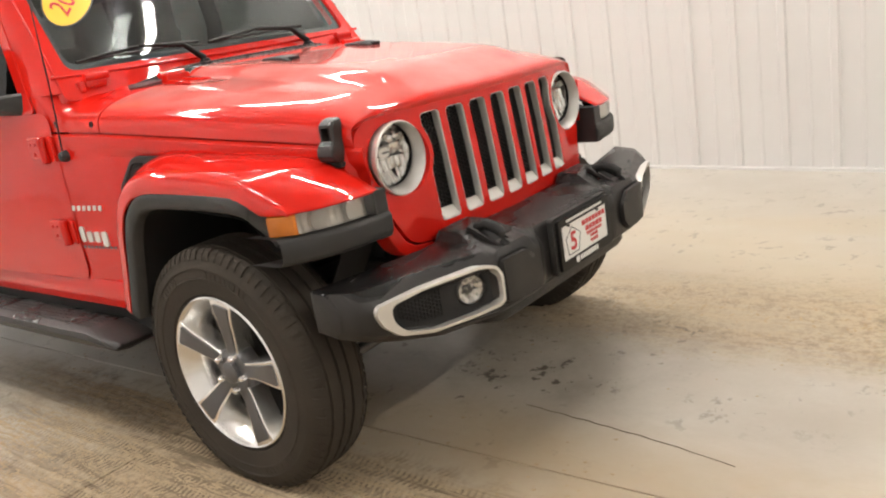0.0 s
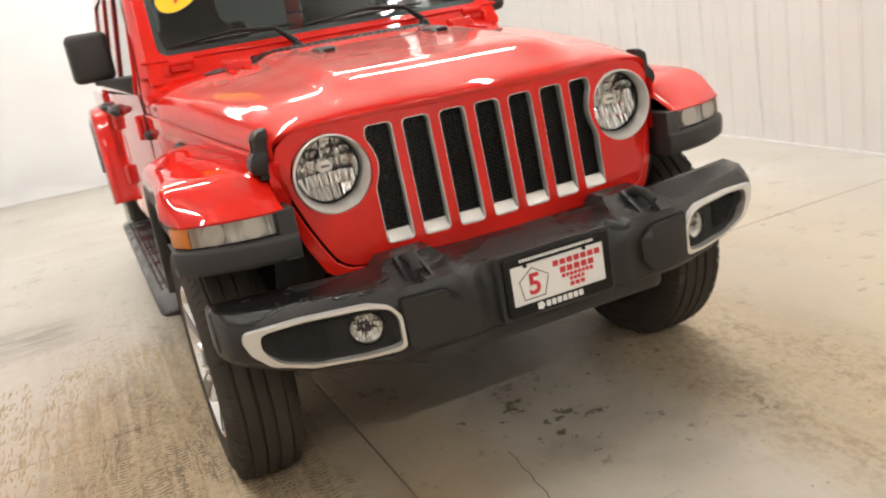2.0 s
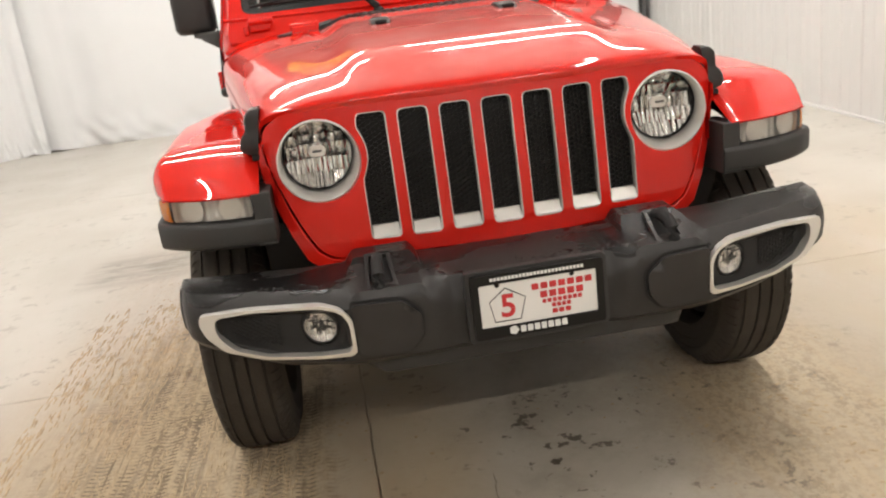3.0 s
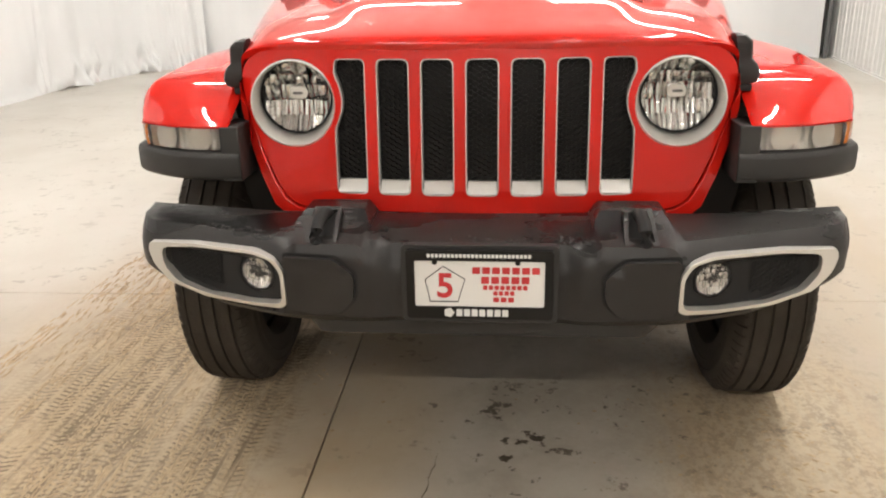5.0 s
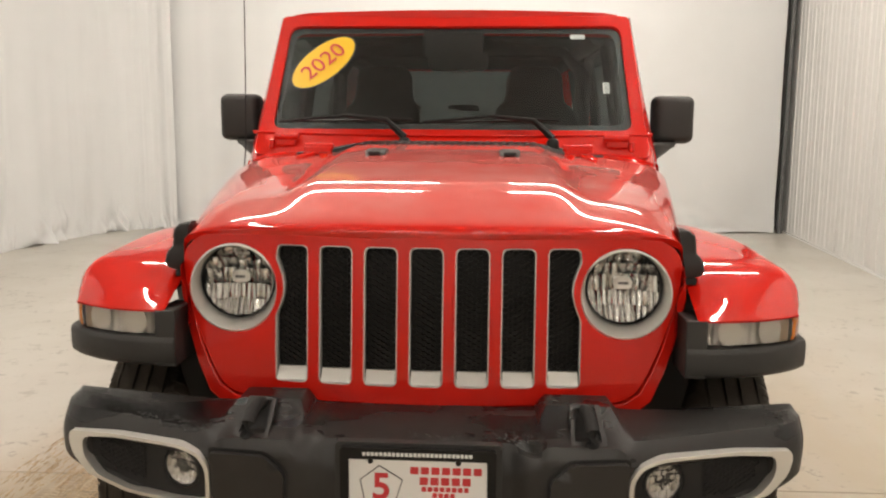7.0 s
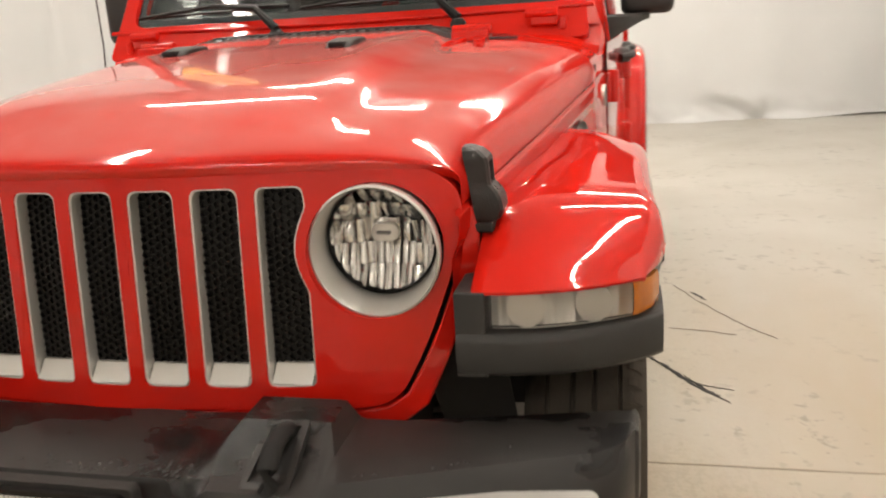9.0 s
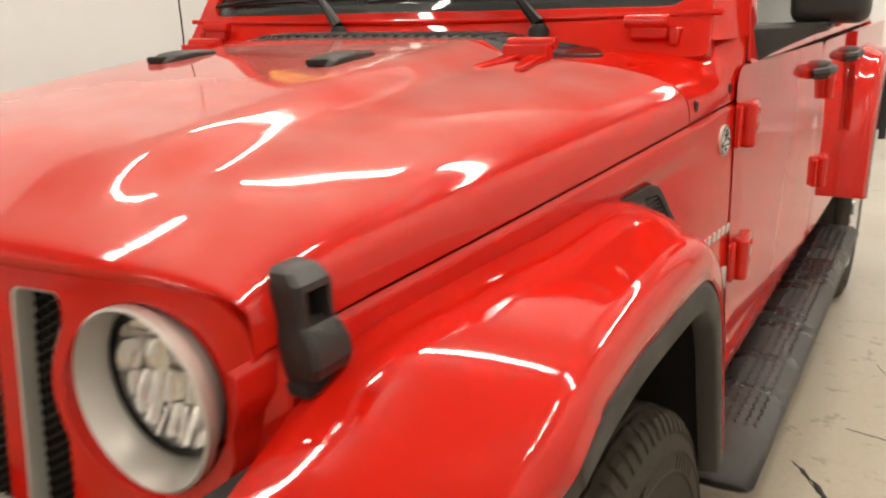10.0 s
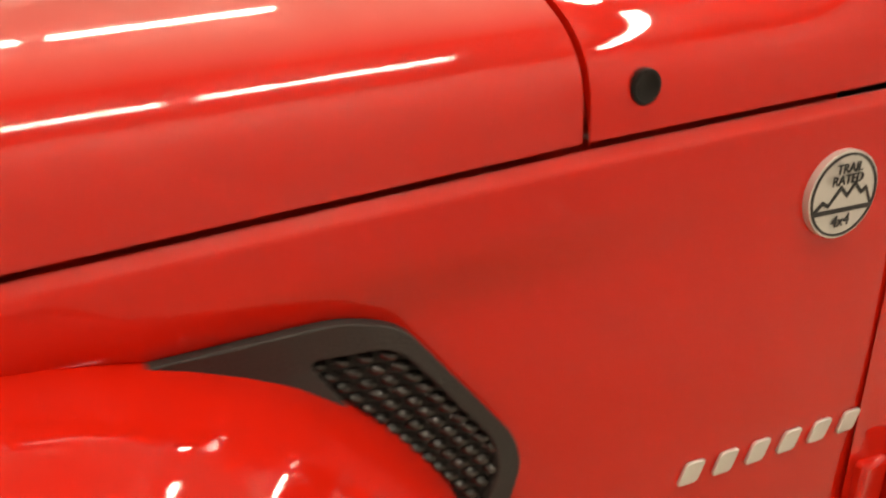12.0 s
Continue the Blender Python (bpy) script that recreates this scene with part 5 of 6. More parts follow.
for y0, y1 in ((0.892, 1.838), (1.850, 2.53)):
    a = door(y0, y1)
    d_l, d_r = both("door", a, RED, car, "red side door with exposed hinges", smooth=60, bevel=0.003)
    for s, d in ((1, d_l), (-1, d_r)):
        hy = y1 - 0.10
        hx = side_x(hy, 1.13)
        part("door_handle", joined(tube([(s * (hx + 0.002), hy - 0.09, 1.125), (s * (hx + 0.035), hy - 0.075, 1.13), (s * (hx + 0.042), hy - 0.03, 1.132), (s * (hx + 0.042), hy + 0.03, 1.132), (s * (hx + 0.035), hy + 0.06, 1.13), (s * (hx + 0.002), hy + 0.07, 1.125)], 0.014, 8), lathe([(s * (hx - 0.002), 0.03), (s * (hx + 0.030), 0.026), (s * (hx + 0.034), 0.02), (s * (hx + 0.034), 0.0005)], 20, "x", (0, hy + 0.035, 1.128))), PLASTIC, d, "black door handle with push button")
        for hz in ((1.082, 0.790) if y0 < 1 else (1.08, 0.81)):
            bx, hy0 = side_x(y0, hz), y0 + 0.030
            def slab_of(x0, x1, ya, yb, za, zb):
                return box(min(s * x0, s * x1), max(s * x0, s * x1), ya, yb, za, zb)
            hinge = part("hinge", joined(tube([(s * (bx + 0.013), hy0, hz - 0.046), (s * (bx + 0.013), hy0, hz + 0.046)], 0.0175, 14), slab_of(bx, bx + 0.020, hy0 + 0.008, hy0 + 0.085, hz - 0.030, hz + 0.046)), RED, d, "red exposed hinge", bevel=0.006, segs=3)
            part("hinge_leaf", slab_of(bx - 0.008, bx + 0.008, y0 - 0.022, hy0 - 0.020, hz - 0.042, hz + 0.042), RED, hinge, bevel=0.004)
            for dy, dz in ((0.035, 0.022), (0.066, 0.022), (0.05, -0.012)):
                part("hinge_screw", lathe([(s * (bx + 0.019), 0.0065), (s * (bx + 0.023), 0.006), (s * (bx + 0.0235), 0.0035), (s * (bx + 0.021), 0.0005)], 10, "x", (0, hy0 + dy, hz + dz)), RED, hinge)

both("body_corner", thicken(loft([[(side_x(y, z) - 0.014, y, z) for z in (0.58, 0.72)] for y in (0.84, 1.02)]), -0.008), RED, car)
# dark strip added in the gap under the sill, in place of its shade
both("step_bracket", box(0.735, 0.765, 0.57, 2.48, 0.43, 0.53), DARK, car)

# rear quarter, sills and floor edge
both("rear_quarter", thicken(loft([[(side_x(y, z), y, z) for z in spread(1.205, 0.60 if y < 2.55 or y > 3.5 else 1.0, 10)] for y in spread(2.542, 3.72, 30)]), -0.02), RED, car, smooth=60)
both("sill", thicken(loft([[(x, y, z) for x, z in ((0.70, 0.50), (0.745, 0.505), (0.775, 0.53), (0.782, 0.575), (0.77, 0.607), (0.70, 0.607))] for y in (0.56, 2.54)]), -0.01), RED, car, smooth=40)
part("tailgate", box(-0.79, 0.79, 3.70, 3.76, 0.55, 1.21), RED, car, bevel=0.02)
part("spare_wheel", lathe([(3.77, 0.0005), (3.77, 0.37), (3.80, 0.40), (3.98, 0.40), (4.0, 0.37), (4.0, 0.0005)], 48, "y", (0.05, 0, 0.95)), RUBBER, car, "spare tyre on the tailgate")


def step_board():
    sec = ((0.755, 0.475), (0.80, 0.490), (0.895, 0.487), (0.918, 0.475), (0.922, 0.455), (0.905, 0.425), (0.86, 0.41), (0.76, 0.42))
    rows = []
    for y, k, drop, inset in ((0.578, 0.55, 0.030, 0.020), (0.590, 0.80, 0.026, 0.008), (0.735, 1.0, 0.0, 0.0), (2.45, 1.0, 0.0, 0.0), (2.50, 0.95, 0.0, 0.0), (2.52, 0.75, 0.0, 0.0)):
        rows.append([(0.755 + (x - 0.755) * (1 - inset * 4), y, 0.45 + (z - 0.45) * k - drop * max(0.0, (z - 0.41) / 0.08)) for x, z in sec])
    bm = loft(rows, close=True, caps=True)
    studs = []
    for i in range(94):
        for j in range(5):
            y, x = 0.75 + 0.0178 * i, 0.805 + 0.02 * j
            studs.append((x, y, 1 if (i + j) % 2 else -1))
    sb = bmesh.new()
    for x, y, d in studs:
        vs = [sb.verts.new((x + a, y + b * d, 0.489 - (x - 0.8) * 0.03 + c)) for a, b, c in ((-0.008, -0.004, 0), (-0.004, -0.008, 0), (0.008, 0.004, 0), (0.004, 0.008, 0), (0, 0, 0.005))]
        for i in range(4):
            sb.faces.new((vs[i], vs[(i + 1) % 4], vs[4]))
    return joined(bm, sb)


both("step_board", step_board(), BUMPER, car, "black plastic side step with studded tread", smooth=40)

# windscreen frame, glass and pillars
WB, WT = Vector((0, 0.815, 1.275)), Vector((0, 1.135, 1.775))
UP = (WT - WB).normalized()
LEN = (WT - WB).length


def on_screen(u, v, off=0.0):
    """u across, v up the windscreen from its foot, off outwards."""
    nrm = Vector((0, -UP.z, UP.y))
    bow = -0.018 * (1 - (u / 0.7) ** 2)
    return Vector((u, 0, 0)) + WB + UP * v + nrm * off + Vector((0, bow, 0))


def screen_panel(loops, depth, off, grid=0.06):
    bm = plate(loops, depth, lambda x, z: -off, grid)
    for v in bm.verts:
        v.co = on_screen(v.co.x, v.co.z, -v.co.y)
    bmesh.ops.recalc_face_normals(bm, faces=bm.faces)
    return bm


out = smooth_loop([(-0.735, -0.055), (0.735, -0.055), (0.718, 0.10), (0.690, LEN), (-0.690, LEN), (-0.718, 0.10)], 0.03)
hole = smooth_loop([(-0.672, 0.060), (0.672, 0.060), (0.652, LEN - 0.052), (-0.652, LEN - 0.052)], 0.045)
ws = part("windscreen_frame", screen_panel([out, hole], 0.07, 0.0), RED, car, smooth=50, bevel=0.008, segs=3)
glass_lp = smooth_loop([(-0.675, 0.057), (0.675, 0.057), (0.655, LEN - 0.049), (-0.655, LEN - 0.049)], 0.045)
frit_in = smooth_loop([(-0.65, 0.09), (0.65, 0.09), (0.630, LEN - 0.078), (-0.630, LEN - 0.078)], 0.05)
wg = part("windscreen", screen_panel([glass_lp], 0.005, -0.012), WINDSCREEN, car, "windscreen glass", smooth=50)
wg.visible_shadow = False
part("windscreen_border", screen_panel([glass_lp, frit_in], 0.002, -0.018), BLACKINK, car, "black glass border", smooth=50)

part("screen_ledge", tube([on_screen(u, 0.033 + 0.010 * (u / 0.74) ** 2, 0.001) for u in spread(-0.742, 0.742, 24)], 0.0065, 8), RED, ws, smooth=60)


def wiper(x0, x1, lift):
    base = on_screen(x0, 0.005, 0.03)
    arm = part("wiper", tube([base, on_screen(x0 + (x1 - x0) * 0.3, 0.07, 0.045), on_screen(x1, lift, 0.03)], [0.014, 0.010, 0.006], 8), GLOSSBLACK, car, "black windscreen wiper")
    part("blade", joined(tube([on_screen(x1 - 0.25, lift - 0.022, 0.02), on_screen(x1, lift + 0.004, 0.022), on_screen(x1 + 0.25, lift - 0.012, 0.02)], 0.006, 6), tube([on_screen(x1 - 0.23, lift - 0.016, 0.012), on_screen(x1 + 0.23, lift - 0.006, 0.012)], 0.004, 4)), GLOSSBLACK, arm)
    part("pivot", lathe([(1.255, 0.024), (1.285, 0.022), (1.295, 0.014), (1.297, 0.0005)], 16, "z", (base.x, base.y, 0.0)), GLOSSBLACK, arm)


wiper(-0.165, -0.39, 0.10)
wiper(0.375, 0.15, 0.10)

# bonnet hinges, washer jets, bolts
for s in (-1, 1):
    jet = part("washer_jet", loft([[(s * 0.2045 + a * w, y, z) for a, z in ((-1, 1.235 + 0.03 * (y - 0.32)), (-1, h - 0.004), (-0.7, h), (0.7, h), (1, h - 0.004), (1, 1.235 + 0.03 * (y - 0.32)))] for y, w, h in ((0.232, 0.022, 1.240), (0.245, 0.030, 1.252), (0.27, 0.032, 1.262), (0.31, 0.032, 1.266), (0.37, 0.028, 1.265), (0.40, 0.02, 1.256))], close=True, caps=True), PLASTIC, car, "black washer jet housing", bevel=0.004)
    part("jet_opening", box(s * 0.2045 - 0.018, s * 0.2045 + 0.018, 0.232, 0.255, 1.246, 1.258), DARK, jet, bevel=0.003)
    hx, hz = s * 0.445, 1.250
    fork = [loft([[(hx + c + a, y, z) for a, z in ((-w, bonnet_z(0.445, y) - 0.004), (-w, bonnet_z(0.445, y) + h), (w, bonnet_z(0.445, y) + h), (w, bonnet_z(0.445, y) - 0.004))] for c, y, w, h in ((d * 1.5, 0.448, 0.005, 0.003), (d * 1.45, 0.458, 0.011, 0.007), (d, 0.535, 0.016, 0.010), (d * 0.9, 0.585, 0.021, 0.013))], close=True, caps=True) for d in (-0.028, 0.028)]
    hinge = part("bonnet_hinge", joined(*fork, box(hx - 0.046, hx + 0.046, 0.560, 0.596, hz - 0.014, hz + 0.014)), RED, car, "red forked bonnet hinge", bevel=0.003)
    part("hinge_barrel", tube([(hx - 0.050, 0.598, hz + 0.015), (hx + 0.050, 0.598, hz + 0.015)], 0.012, 14), RED, hinge, bevel=0.002)
    screen_hinge = part("screen_hinge", joined(box(min(s * 0.572, s * 0.648), max(s * 0.572, s * 0.648), 0.79, 0.86, 1.262, 1.292), box(min(s * 0.652, s * 0.672), max(s * 0.652, s * 0.672), 0.79, 0.84, 1.250, 1.286)), RED, car, "red windscreen hinge", bevel=0.005)
    part("hinge_barrel", tube([(s * 0.560, 0.795, 1.297), (s * 0.650, 0.795, 1.297)], 0.0135, 14), RED, screen_hinge, bevel=0.003)
    for by, bz in ((0.642, 1.151), (0.838, 1.163)):
        bx = seam_w(by) - 0.001
        part("body_bolt", lathe([(s * (bx - 0.01), 0.0105), (s * (bx + 0.0012), 0.0102), (s * (bx + 0.0016), 0.0085), (s * (bx + 0.0006), 0.007), (s * (bx + 0.0006), 0.0005)], 20, "x", (0, by, bz)), GLOSSBLACK, car, "black recessed bolt")

# vent behind the front wing
def on_side(bm, s, base):
    """Lays a panel drawn in (y, z) on the car's side."""
    for v in bm.verts:
        y, o, z = v.co.x, v.co.y, v.co.z
        v.co = (s * (base(y, z) - o), y, z)
    bmesh.ops.recalc_face_normals(bm, faces=bm.faces)
    return bm


for s in (-1, 1):
    vo = smooth_loop([(0.340, 1.030), (0.465, 1.040), (0.500, 1.030), (0.564, 0.946), (0.569, 0.924), (0.554, 0.868), (0.495, 0.895), (0.415, 0.995)], 0.014)
    vi = smooth_loop([(0.446, 1.017), (0.490, 1.018), (0.502, 1.010), (0.551, 0.945), (0.555, 0.925), (0.542, 0.882), (0.506, 0.922)], 0.008)
    vent = part("wing_vent", on_side(plate([vo, vi], 0.012, lambda y, z: -0.008), s, wing_side), PLASTIC, car, "black wing vent with honeycomb mesh", bevel=0.003, segs=3)
    pillows = bmesh.new()
    for i in range(16):
        for j in range(20):
            py, pz = 0.42 + 0.0132 * i + (0.0066 if j % 2 else 0.0), 0.872 + 0.0082 * j
            if not inside((py, pz), vi):
                continue
            rim_pts = [(py + 0.0060 * math.cos(a), pz + 0.0036 * math.sin(a)) for a in spread(0, math.pi * 1.75, 8)]
            low_ring = [pillows.verts.new((u, -0.001, v)) for u, v in rim_pts]
            top_ring = [pillows.verts.new((py + (u - py) * 0.55, -0.0058, pz + (v - pz) * 0.55)) for u, v in rim_pts]
            for q in range(8):
                pillows.faces.new((low_ring[q], low_ring[(q + 1) % 8], top_ring[(q + 1) % 8], top_ring[q]))
            pillows.faces.new(top_ring)
    part("vent_backing", on_side(plate([vi], 0.002, lambda y, z: -0.001), s, wing_side), DARK, vent, smooth=0)
    part("vent_mesh", on_side(pillows, s, wing_side), VENTGLOSS, vent, "glossy black raised mesh", smooth=60)
    # round badge with dark mountains and lettering, on one side only
    if s > 0:
        badge = part("badge", on_side(plate([ring(0.800, 1.067, 0.0300, 40)], 0.006, lambda y, z: -0.005), s, wing_side), SATIN, car, "round silver badge with dark mountain outline", bevel=0.0015)
        part("badge_ring", on_side(plate([ring(0.800, 1.067, 0.0284, 40), ring(0.800, 1.067, 0.0269, 40)], 0.0008, lambda y, z: -0.0058), s, wing_side), BLACKINK, badge, smooth=0)
        m0 = [(-0.029, -0.009), (-0.021, -0.002), (-0.015, -0.005), (-0.004, 0.008), (0.003, 0.001), (0.010, 0.010), (0.017, 0.002), (0.022, 0.005), (0.029, -0.009)]
        part("mountain", on_side(plate([[(0.800 + s * a * 0.87, 1.067 + b * 0.87) for a, b in m0 + [(x, z - 0.0035) for x, z in m0[::-1]]]], 0.0008, lambda y, z: -0.0058), s, wing_side), BLACKINK, badge, smooth=0)
        part("mountain", on_side(plate([[(0.800 + s * a * 0.87, 1.067 + b * 0.87) for a, b in ((-0.029, -0.010), (0.029, -0.010), (0.028, -0.0135), (-0.028, -0.0135))]], 0.0008, lambda y, z: -0.0058), s, wing_side), BLACKINK, badge, smooth=0)
        bx = wing_side(0.8, 1.067) + 0.0062
        for body, dz, size in (("TRAIL", 0.0185, 0.0095), ("RATED", 0.0108, 0.0095), ("4x4", -0.0180, 0.0115)):
            flat_text("lettering", body, size, BLACKINK, badge, pose(s * bx, 0.800, 1.067 + dz, 90, 0, 90 * s), 0.0004)
    # trim names as plain silver shapes
    for i in range(6):
        ya = 0.692 + 0.0300 * i
        lp = smooth_loop([(ya, 0.866), (ya + 0.0165, 0.866), (ya + 0.023, 0.884), (ya + 0.0065, 0.884)] if s > 0 else [(ya + 0.0065, 0.866), (ya + 0.023, 0.866), (ya + 0.0165, 0.884), (ya, 0.884)], 0.003, 2)
        part("trim_emblem", on_side(plate([lp], 0.003, lambda y, z: -0.003), s, wing_side), SATIN, car, "silver trim lettering shape", smooth=30, bevel=0.0008)
    for i, (w_, h_) in enumerate(((0.026, 0.056), (0.030, 0.038), (0.030, 0.038), (0.030, 0.052))):
        ya = 0.702 + 0.0415 * (i if s > 0 else 3 - i)
        z0 = 0.754 + (-0.014 if i == 3 else 0.0)
        part("maker_emblem", on_side(plate([rounded(ya, z0, ya + w_, z0 + h_, 0.010)], 0.005, lambda y, z: -0.005), s, wing_side), SATIN, car, "silver maker emblem shape", smooth=40, bevel=0.001)

# small dark lettering under the maker's name
for s in (-1, 1):
    for i in range(9):
        ya = 0.672 + 0.0215 * i
        part("model_lettering", on_side(plate([smooth_loop([(ya, 0.731), (ya + 0.013, 0.731), (ya + 0.013, 0.740), (ya, 0.740)], 0.002, 2)], 0.002, lambda y, z: -0.002), s, wing_side), GREYPAINT, car, "small grey model lettering bar", smooth=0)

# whip aerial beside the windscreen
ax = -wing_side(0.815, 1.057)
aerial = part("aerial", tube([(ax - 0.014, 0.812, 1.06), (ax + 0.006, 0.815, 1.27), (ax + 0.013, 0.805, 1.53), (ax + 0.020, 0.795, 1.85)], [0.003, 0.0025, 0.0022, 0.002, 0.0015], 6), GLOSSBLACK, car, "thin whip aerial on a black base")
part("aerial_base", lathe([(ax + 0.004, 0.020), (ax - 0.010, 0.0195), (ax - 0.022, 0.015), (ax - 0.026, 0.008), (ax - 0.026, 0.0005)], 20, "x", (0, 0.815, 1.057)), PLASTIC, aerial, "round black rubber base")

# mirrors
for s in (-1, 1):
    rows = []
    for y, k in ((1.150, 0.70), (1.155, 0.86), (1.170, 0.96), (1.20, 1.0), (1.24, 1.0), (1.262, 0.97), (1.265, 0.90)):
        rows.append([(s * (0.893 + (a - 0.893) * k), y, 1.372 + (b - 1.372) * k) for a, b in rounded(0.812, 1.275, 0.974, 1.468, 0.028, 5)])
    mir = part("door_mirror", loft(rows, close=True, caps=True), PLASTIC, car, "black plastic door mirror", smooth=50)
    part("mirror_glass", plate([rounded(min(s * 0.822, s * 0.964), 1.286, max(s * 0.822, s * 0.964), 1.458, 0.022)], 0.002, lambda x, z: 1.266), CHROME, mir, "mirror glass")
    part("mirror_arm", loft([[(s * x, y, z) for y, z in ((ya, zl + 0.02), (ya + 0.012, zl), (yb - 0.01, zl + 0.006), (yb, zl + 0.03), (yb, 1.272), (yb - 0.012, 1.28), (ya + 0.01, 1.28), (ya, 1.272))] for x, ya, yb, zl in ((0.74, 0.985, 1.17, 1.190), (0.775, 0.995, 1.175, 1.200), (0.81, 1.025, 1.19, 1.222), (0.845, 1.06, 1.22, 1.24), (0.875, 1.12, 1.245, 1.255), (0.90, 1.15, 1.25, 1.262))], close=True, caps=True), PLASTIC, mir, "black mirror arm", smooth=50, bevel=0.004)


# cabin: roof, window frames, glass
def cab_x(z):
    return 0.785 - 0.16 * max(0, z - 1.205)


roof_rows = []
for y in spread(1.155, 3.70, 16):
    zt = 1.766 + 0.045 * sstep(1.1, 1.9, y) - 0.03 * sstep(2.6, 3.7, y)
    roof_rows.append([(x, y - 0.03 * (1 - (x / 0.7) ** 2), zt - 0.012 * (x / 0.7) ** 2 - (0.05 * sstep(0.62, 0.672, abs(x)))) for x in spread(-0.672, 0.672, 33)])
part("roof", thicken(loft(roof_rows), -0.03), RED, car, "red hard top", smooth=50)


for rx in (-0.34, -0.17, 0.17, 0.34):
    part("roof_clip", box(rx - 0.022, rx + 0.022, 1.128, 1.165, 1.760, 1.774), RED, car, smooth=0, bevel=0.004)
for s in (-1, 1):
    part("roof_stud", tube([(s * 0.672, 1.16, 1.735), (s * 0.700, 1.165, 1.733)], 0.006, 8), GLOSSBLACK, car)


def cab_panel(loops, off=0.0, depth=0.02):
    bm = plate(loops, depth, lambda y, z: -off, 0.0)
    for v in bm.verts:
        y, o, z = v.co.x, v.co.y, v.co.z
        v.co = (cab_x(z) - o, y, z)
    bmesh.ops.recalc_face_normals(bm, faces=bm.faces)
    return bm


front_frame = [(0.93, 1.205), (1.84, 1.205), (1.84, 1.765), (1.19, 1.765)]
front_glass = smooth_loop([(1.00, 1.225), (1.80, 1.225), (1.80, 1.73), (1.235, 1.73)], 0.03)
rear_frame = [(1.85, 1.205), (2.60, 1.205), (2.60, 1.77), (1.85, 1.77)]
rear_glass = smooth_loop([(1.89, 1.225), (2.56, 1.225), (2.56, 1.735), (1.89, 1.735)], 0.04)
quarter = [(2.61, 1.205), (3.70, 1.205), (3.64, 1.77), (2.61, 1.77)]
quarter_glass = smooth_loop([(2.70, 1.26), (3.58, 1.26), (3.54, 1.72), (2.70, 1.72)], 0.05)
for frame_lp, glass_l in ((front_frame, front_glass), (rear_frame, rear_glass), (quarter, quarter_glass)):
    both("window_frame", cab_panel([smooth_loop(frame_lp, 0.02), glass_l], 0.0, 0.006), RED, car, smooth=40, bevel=0.004)
    for g in both("side_window", cab_panel([glass_l], -0.012, 0.004), TINT, car, "tinted side window"):
        g.visible_shadow = False
for frame_lp, glass_l in ((front_frame, front_glass), (rear_frame, rear_glass), (quarter, quarter_glass)):
    both("frame_lining", cab_panel([smooth_loop(frame_lp, 0.02), glass_l], -0.0075, 0.03), SEAT, car, "black inner lining", smooth=0)
both("door_card", loft([[(0.745, y, z) for z in (0.68, 1.205)] for y in (0.9, 3.7)]), SEAT, car, "black inner door panel")
part("screen_lining", screen_panel([out, hole], 0.01, -0.074), SEAT, car, "black pillar lining")
back = plate([[(-0.72, 1.21), (0.72, 1.21), (0.68, 1.79), (-0.68, 1.79)], smooth_loop([(-0.62, 1.25), (0.62, 1.25), (0.58, 1.73), (-0.58, 1.73)], 0.05)], 0.03, lambda x, z: 3.72 - 0.1 * (z - 1.21))
part("rear_frame", back, RED, car)
bg = part("rear_window", plate([smooth_loop([(-0.62, 1.25), (0.62, 1.25), (0.58, 1.73), (-0.58, 1.73)], 0.05)], 0.004, lambda x, z: 3.73 - 0.1 * (z - 1.21)), TINT, car, "tinted rear window")
bg.visible_shadow = False

# pillars between the windscreen frame and the door frames
def pillar():
    rows = []
    for z in spread(1.262, 1.772, 14):
        v = (z - WB.z) / UP.z
        u = 0.735 - 0.17 * (v + 0.03) if v < 0.07 else 0.718 - 0.028 * (v - 0.10) / (LEN - 0.10)
        a = on_screen(u - 0.004, v, -0.006)
        b = Vector((cab_x(z) - 0.003, 0.945 + 0.26 * (z - 1.205) / 0.56, z))
        rows.append([a, a.lerp(b, 0.33) + Vector((0.012, 0, 0)), a.lerp(b, 0.66) + Vector((0.010, 0, 0)), b])
    return thicken(loft(rows), 0.004)


both("pillar", pillar(), RED, car, smooth=60)

# interior
part("dashboard", loft([[(x, y - 0.03 * (1 - (x / 0.7) ** 2), z) for x in spread(-0.70, 0.70, 15)] for y, z in ((0.84, 1.255), (0.95, 1.285), (1.10, 1.275), (1.14, 1.22), (1.16, 0.9))]), SEAT, car, "black dashboard", smooth=50)
part("cabin_floor", box(-0.72, 0.72, 0.9, 3.65, 0.64, 0.68), SEAT, car)
part("steering_wheel", joined(tube([(0.36 + 0.185 * math.cos(a), 1.30 + 0.06 * math.sin(a), 1.17 + 0.18 * math.sin(a)) for a in spread(0, 2 * math.pi, 33)], 0.015, 8), lathe([(1.29, 0.07), (1.32, 0.06), (1.33, 0.0005)], 16, "y", (0.36, 0, 1.17))), SEAT, car, "black steering wheel")


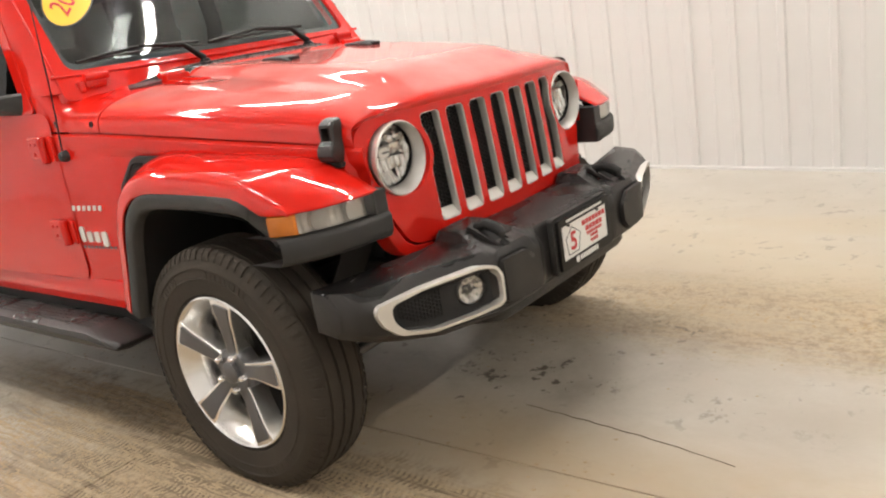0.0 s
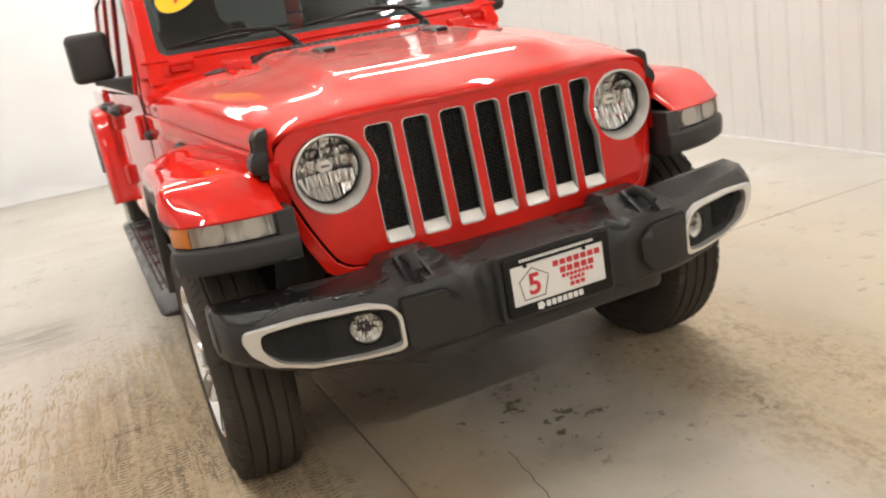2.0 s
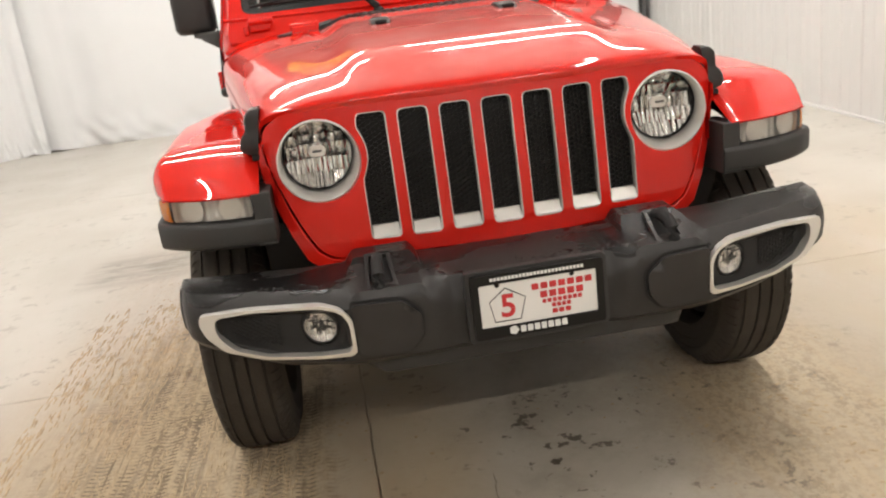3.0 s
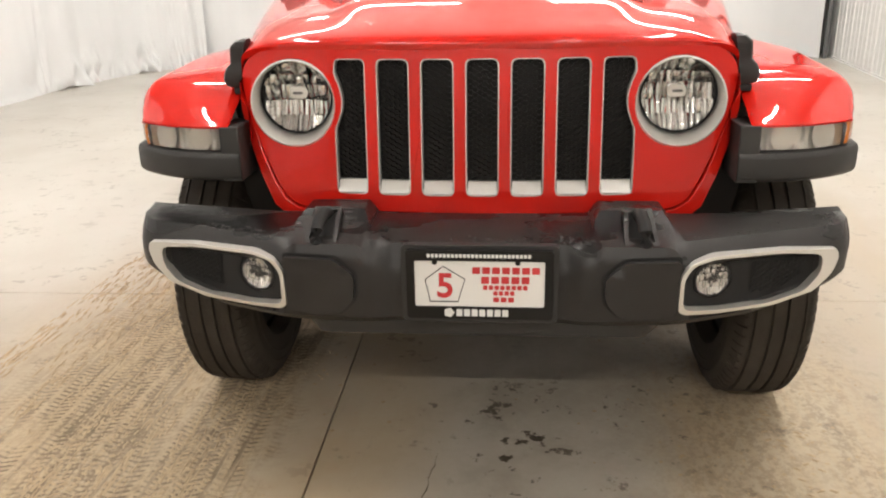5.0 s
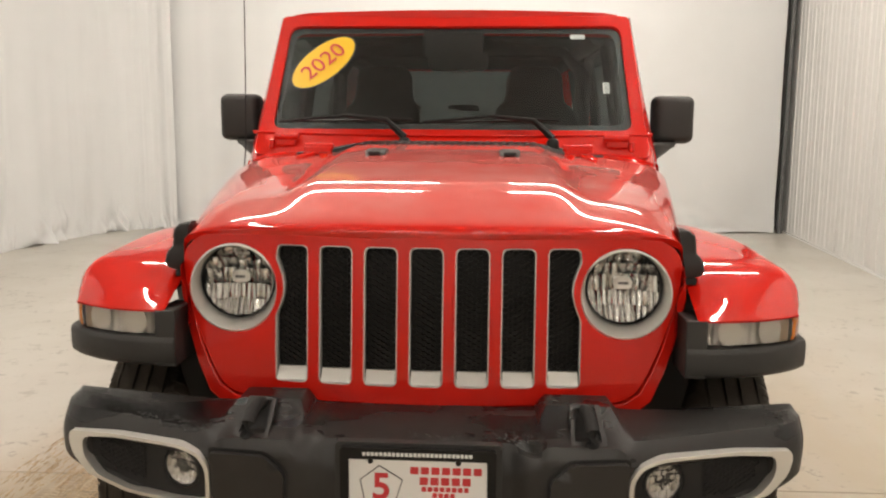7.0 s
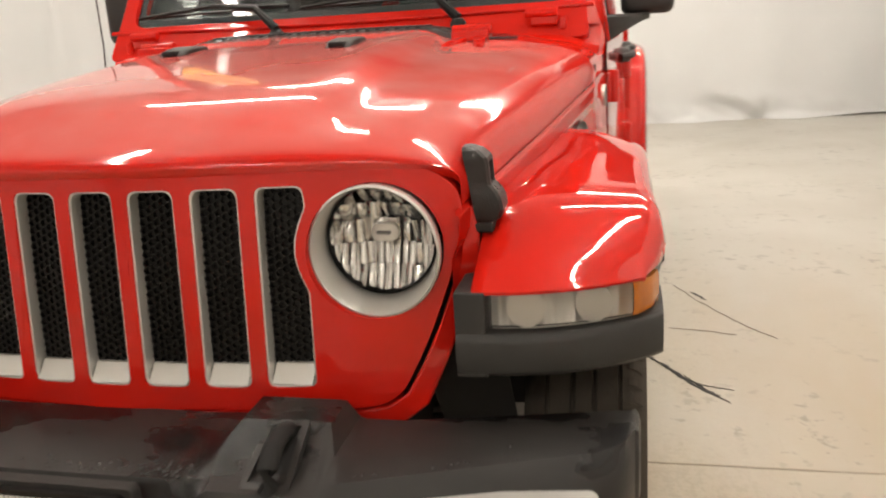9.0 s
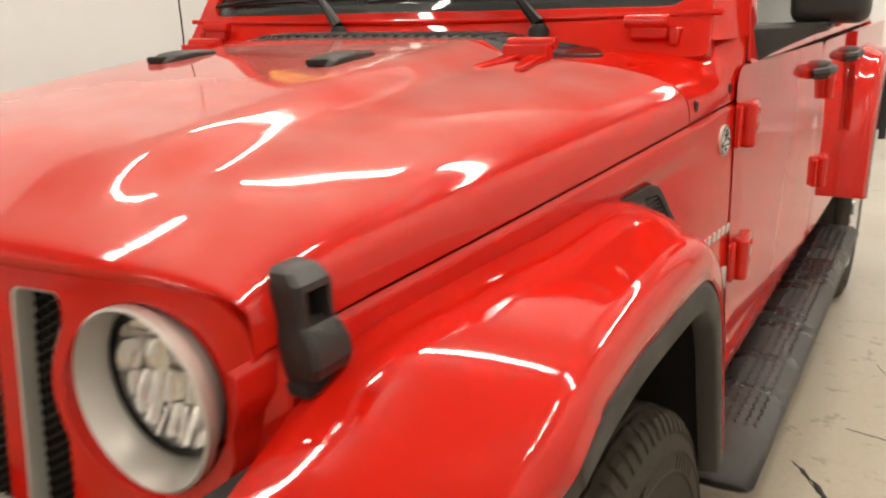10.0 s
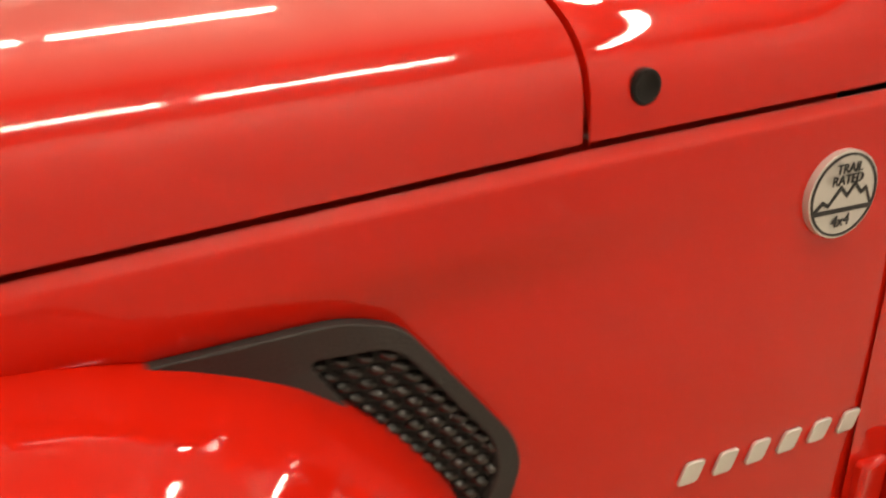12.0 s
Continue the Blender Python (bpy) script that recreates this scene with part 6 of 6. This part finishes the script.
def seat(x, y, w, drop=0.0):
    rows = []
    for z, hw, yy, th in ((0.80, w, y, 0.16), (1.0, w, y + 0.03, 0.15), (1.25, w * 0.95, y + 0.09, 0.13), (1.40, w * 0.8, y + 0.12, 0.11), (1.46, w * 0.55, y + 0.13, 0.10), (1.50, w * 0.52, y + 0.13, 0.11), (1.58, w * 0.5, y + 0.14, 0.11), (1.62, w * 0.42, y + 0.15, 0.08), (1.63, w * 0.3, y + 0.155, 0.04)):
        rows.append([(x + a * hw, yy + b * th / 2, z + drop) for a, b in ((-1, -0.4), (-0.85, -1), (0.85, -1), (1, -0.4), (1, 0.4), (0.85, 1), (-0.85, 1), (-1, 0.4))])
    st = part("seat", loft(rows, close=True, caps=True), SEAT, car, "dark cloth seat with head restraint", smooth=60)
    part("cushion", box(x - w, x + w, y - 0.5, y + 0.02, 0.70, 0.88), SEAT, st, bevel=0.05, segs=3)


for sx in (-0.36, 0.36):
    seat(sx, 1.75, 0.26)
for sx in (-0.42, 0.0, 0.42):
    seat(sx, 2.62, 0.21, -0.16)
part("roll_bar", joined(tube([(-0.62, 2.05, 1.0), (-0.60, 2.05, 1.6), (-0.5, 2.05, 1.72), (0.5, 2.05, 1.72), (0.60, 2.05, 1.6), (0.62, 2.05, 1.0)], 0.035), tube([(-0.58, 1.2, 1.70), (-0.58, 3.4, 1.72)], 0.035), tube([(0.58, 1.2, 1.70), (0.58, 3.4, 1.72)], 0.035)), SEAT, car, "padded black roll bar")
part("headliner", box(-0.64, 0.64, 1.16, 3.6, 1.735, 1.745), SEAT, car)
cm = part("cabin_mirror", plate([rounded(-0.10, 1.555, 0.14, 1.625, 0.025)], 0.04, lambda x, z: 1.10), GLOSSBLACK, car, "black interior mirror", bevel=0.008)
part("camera_pod", box(-0.12, 0.12, 1.10, 1.17, 1.60, 1.715), DARK, cm, bevel=0.01)

# stickers on the glass
def screen_sticker(name, loop, off, mat, parent, label=""):
    return part(name, screen_panel([loop], 0.0008, off, 0.0), mat, parent, label)


SU, SV, SA = -0.505, 0.372, 47
def oval(a, b, n=40):
    c, s_ = math.cos(radians(SA)), math.sin(radians(SA))
    return [(SU + a * math.cos(t) * c - b * math.sin(t) * s_, SV + a * math.cos(t) * s_ + b * math.sin(t) * c) for t in spread(0, 2 * math.pi * (n - 1) / n, n)]


st = screen_sticker("year_sticker", oval(0.158, 0.081), -0.010, BLACKINK, car, "yellow oval sticker with red year numerals")
screen_sticker("sticker_face", oval(0.152, 0.075), -0.0095, YELLOW, st)
tilt = math.degrees(math.atan2(UP.z, UP.y))
flat_text("numerals", "2020", 0.098, REDINK, st, Matrix.Translation(on_screen(SU, SV, -0.0060)) @ pose(0, 0, 0, 0, 0, -4.1) @ pose(0, 0, 0, tilt, 0, 0) @ pose(0, 0, 0, 0, 0, SA), 0.0004)
screen_sticker("glass_label", rounded(0.458, 0.490, 0.515, 0.512, 0.004), -0.019, WHITEINK, car, "small pale label inside the glass")
screen_sticker("glass_label", rounded(0.575, 0.235, 0.600, 0.285, 0.003), -0.019, WHITEINK, car, "small pale label inside the glass")


# shears the car sideways towards its rear to fit the camera's view
def view_shear(y):
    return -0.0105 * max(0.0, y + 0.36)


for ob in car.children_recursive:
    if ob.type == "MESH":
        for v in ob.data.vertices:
            v.co.x += view_shear(v.co.y)
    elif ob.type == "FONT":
        ob.location.x += view_shear(ob.location.y)
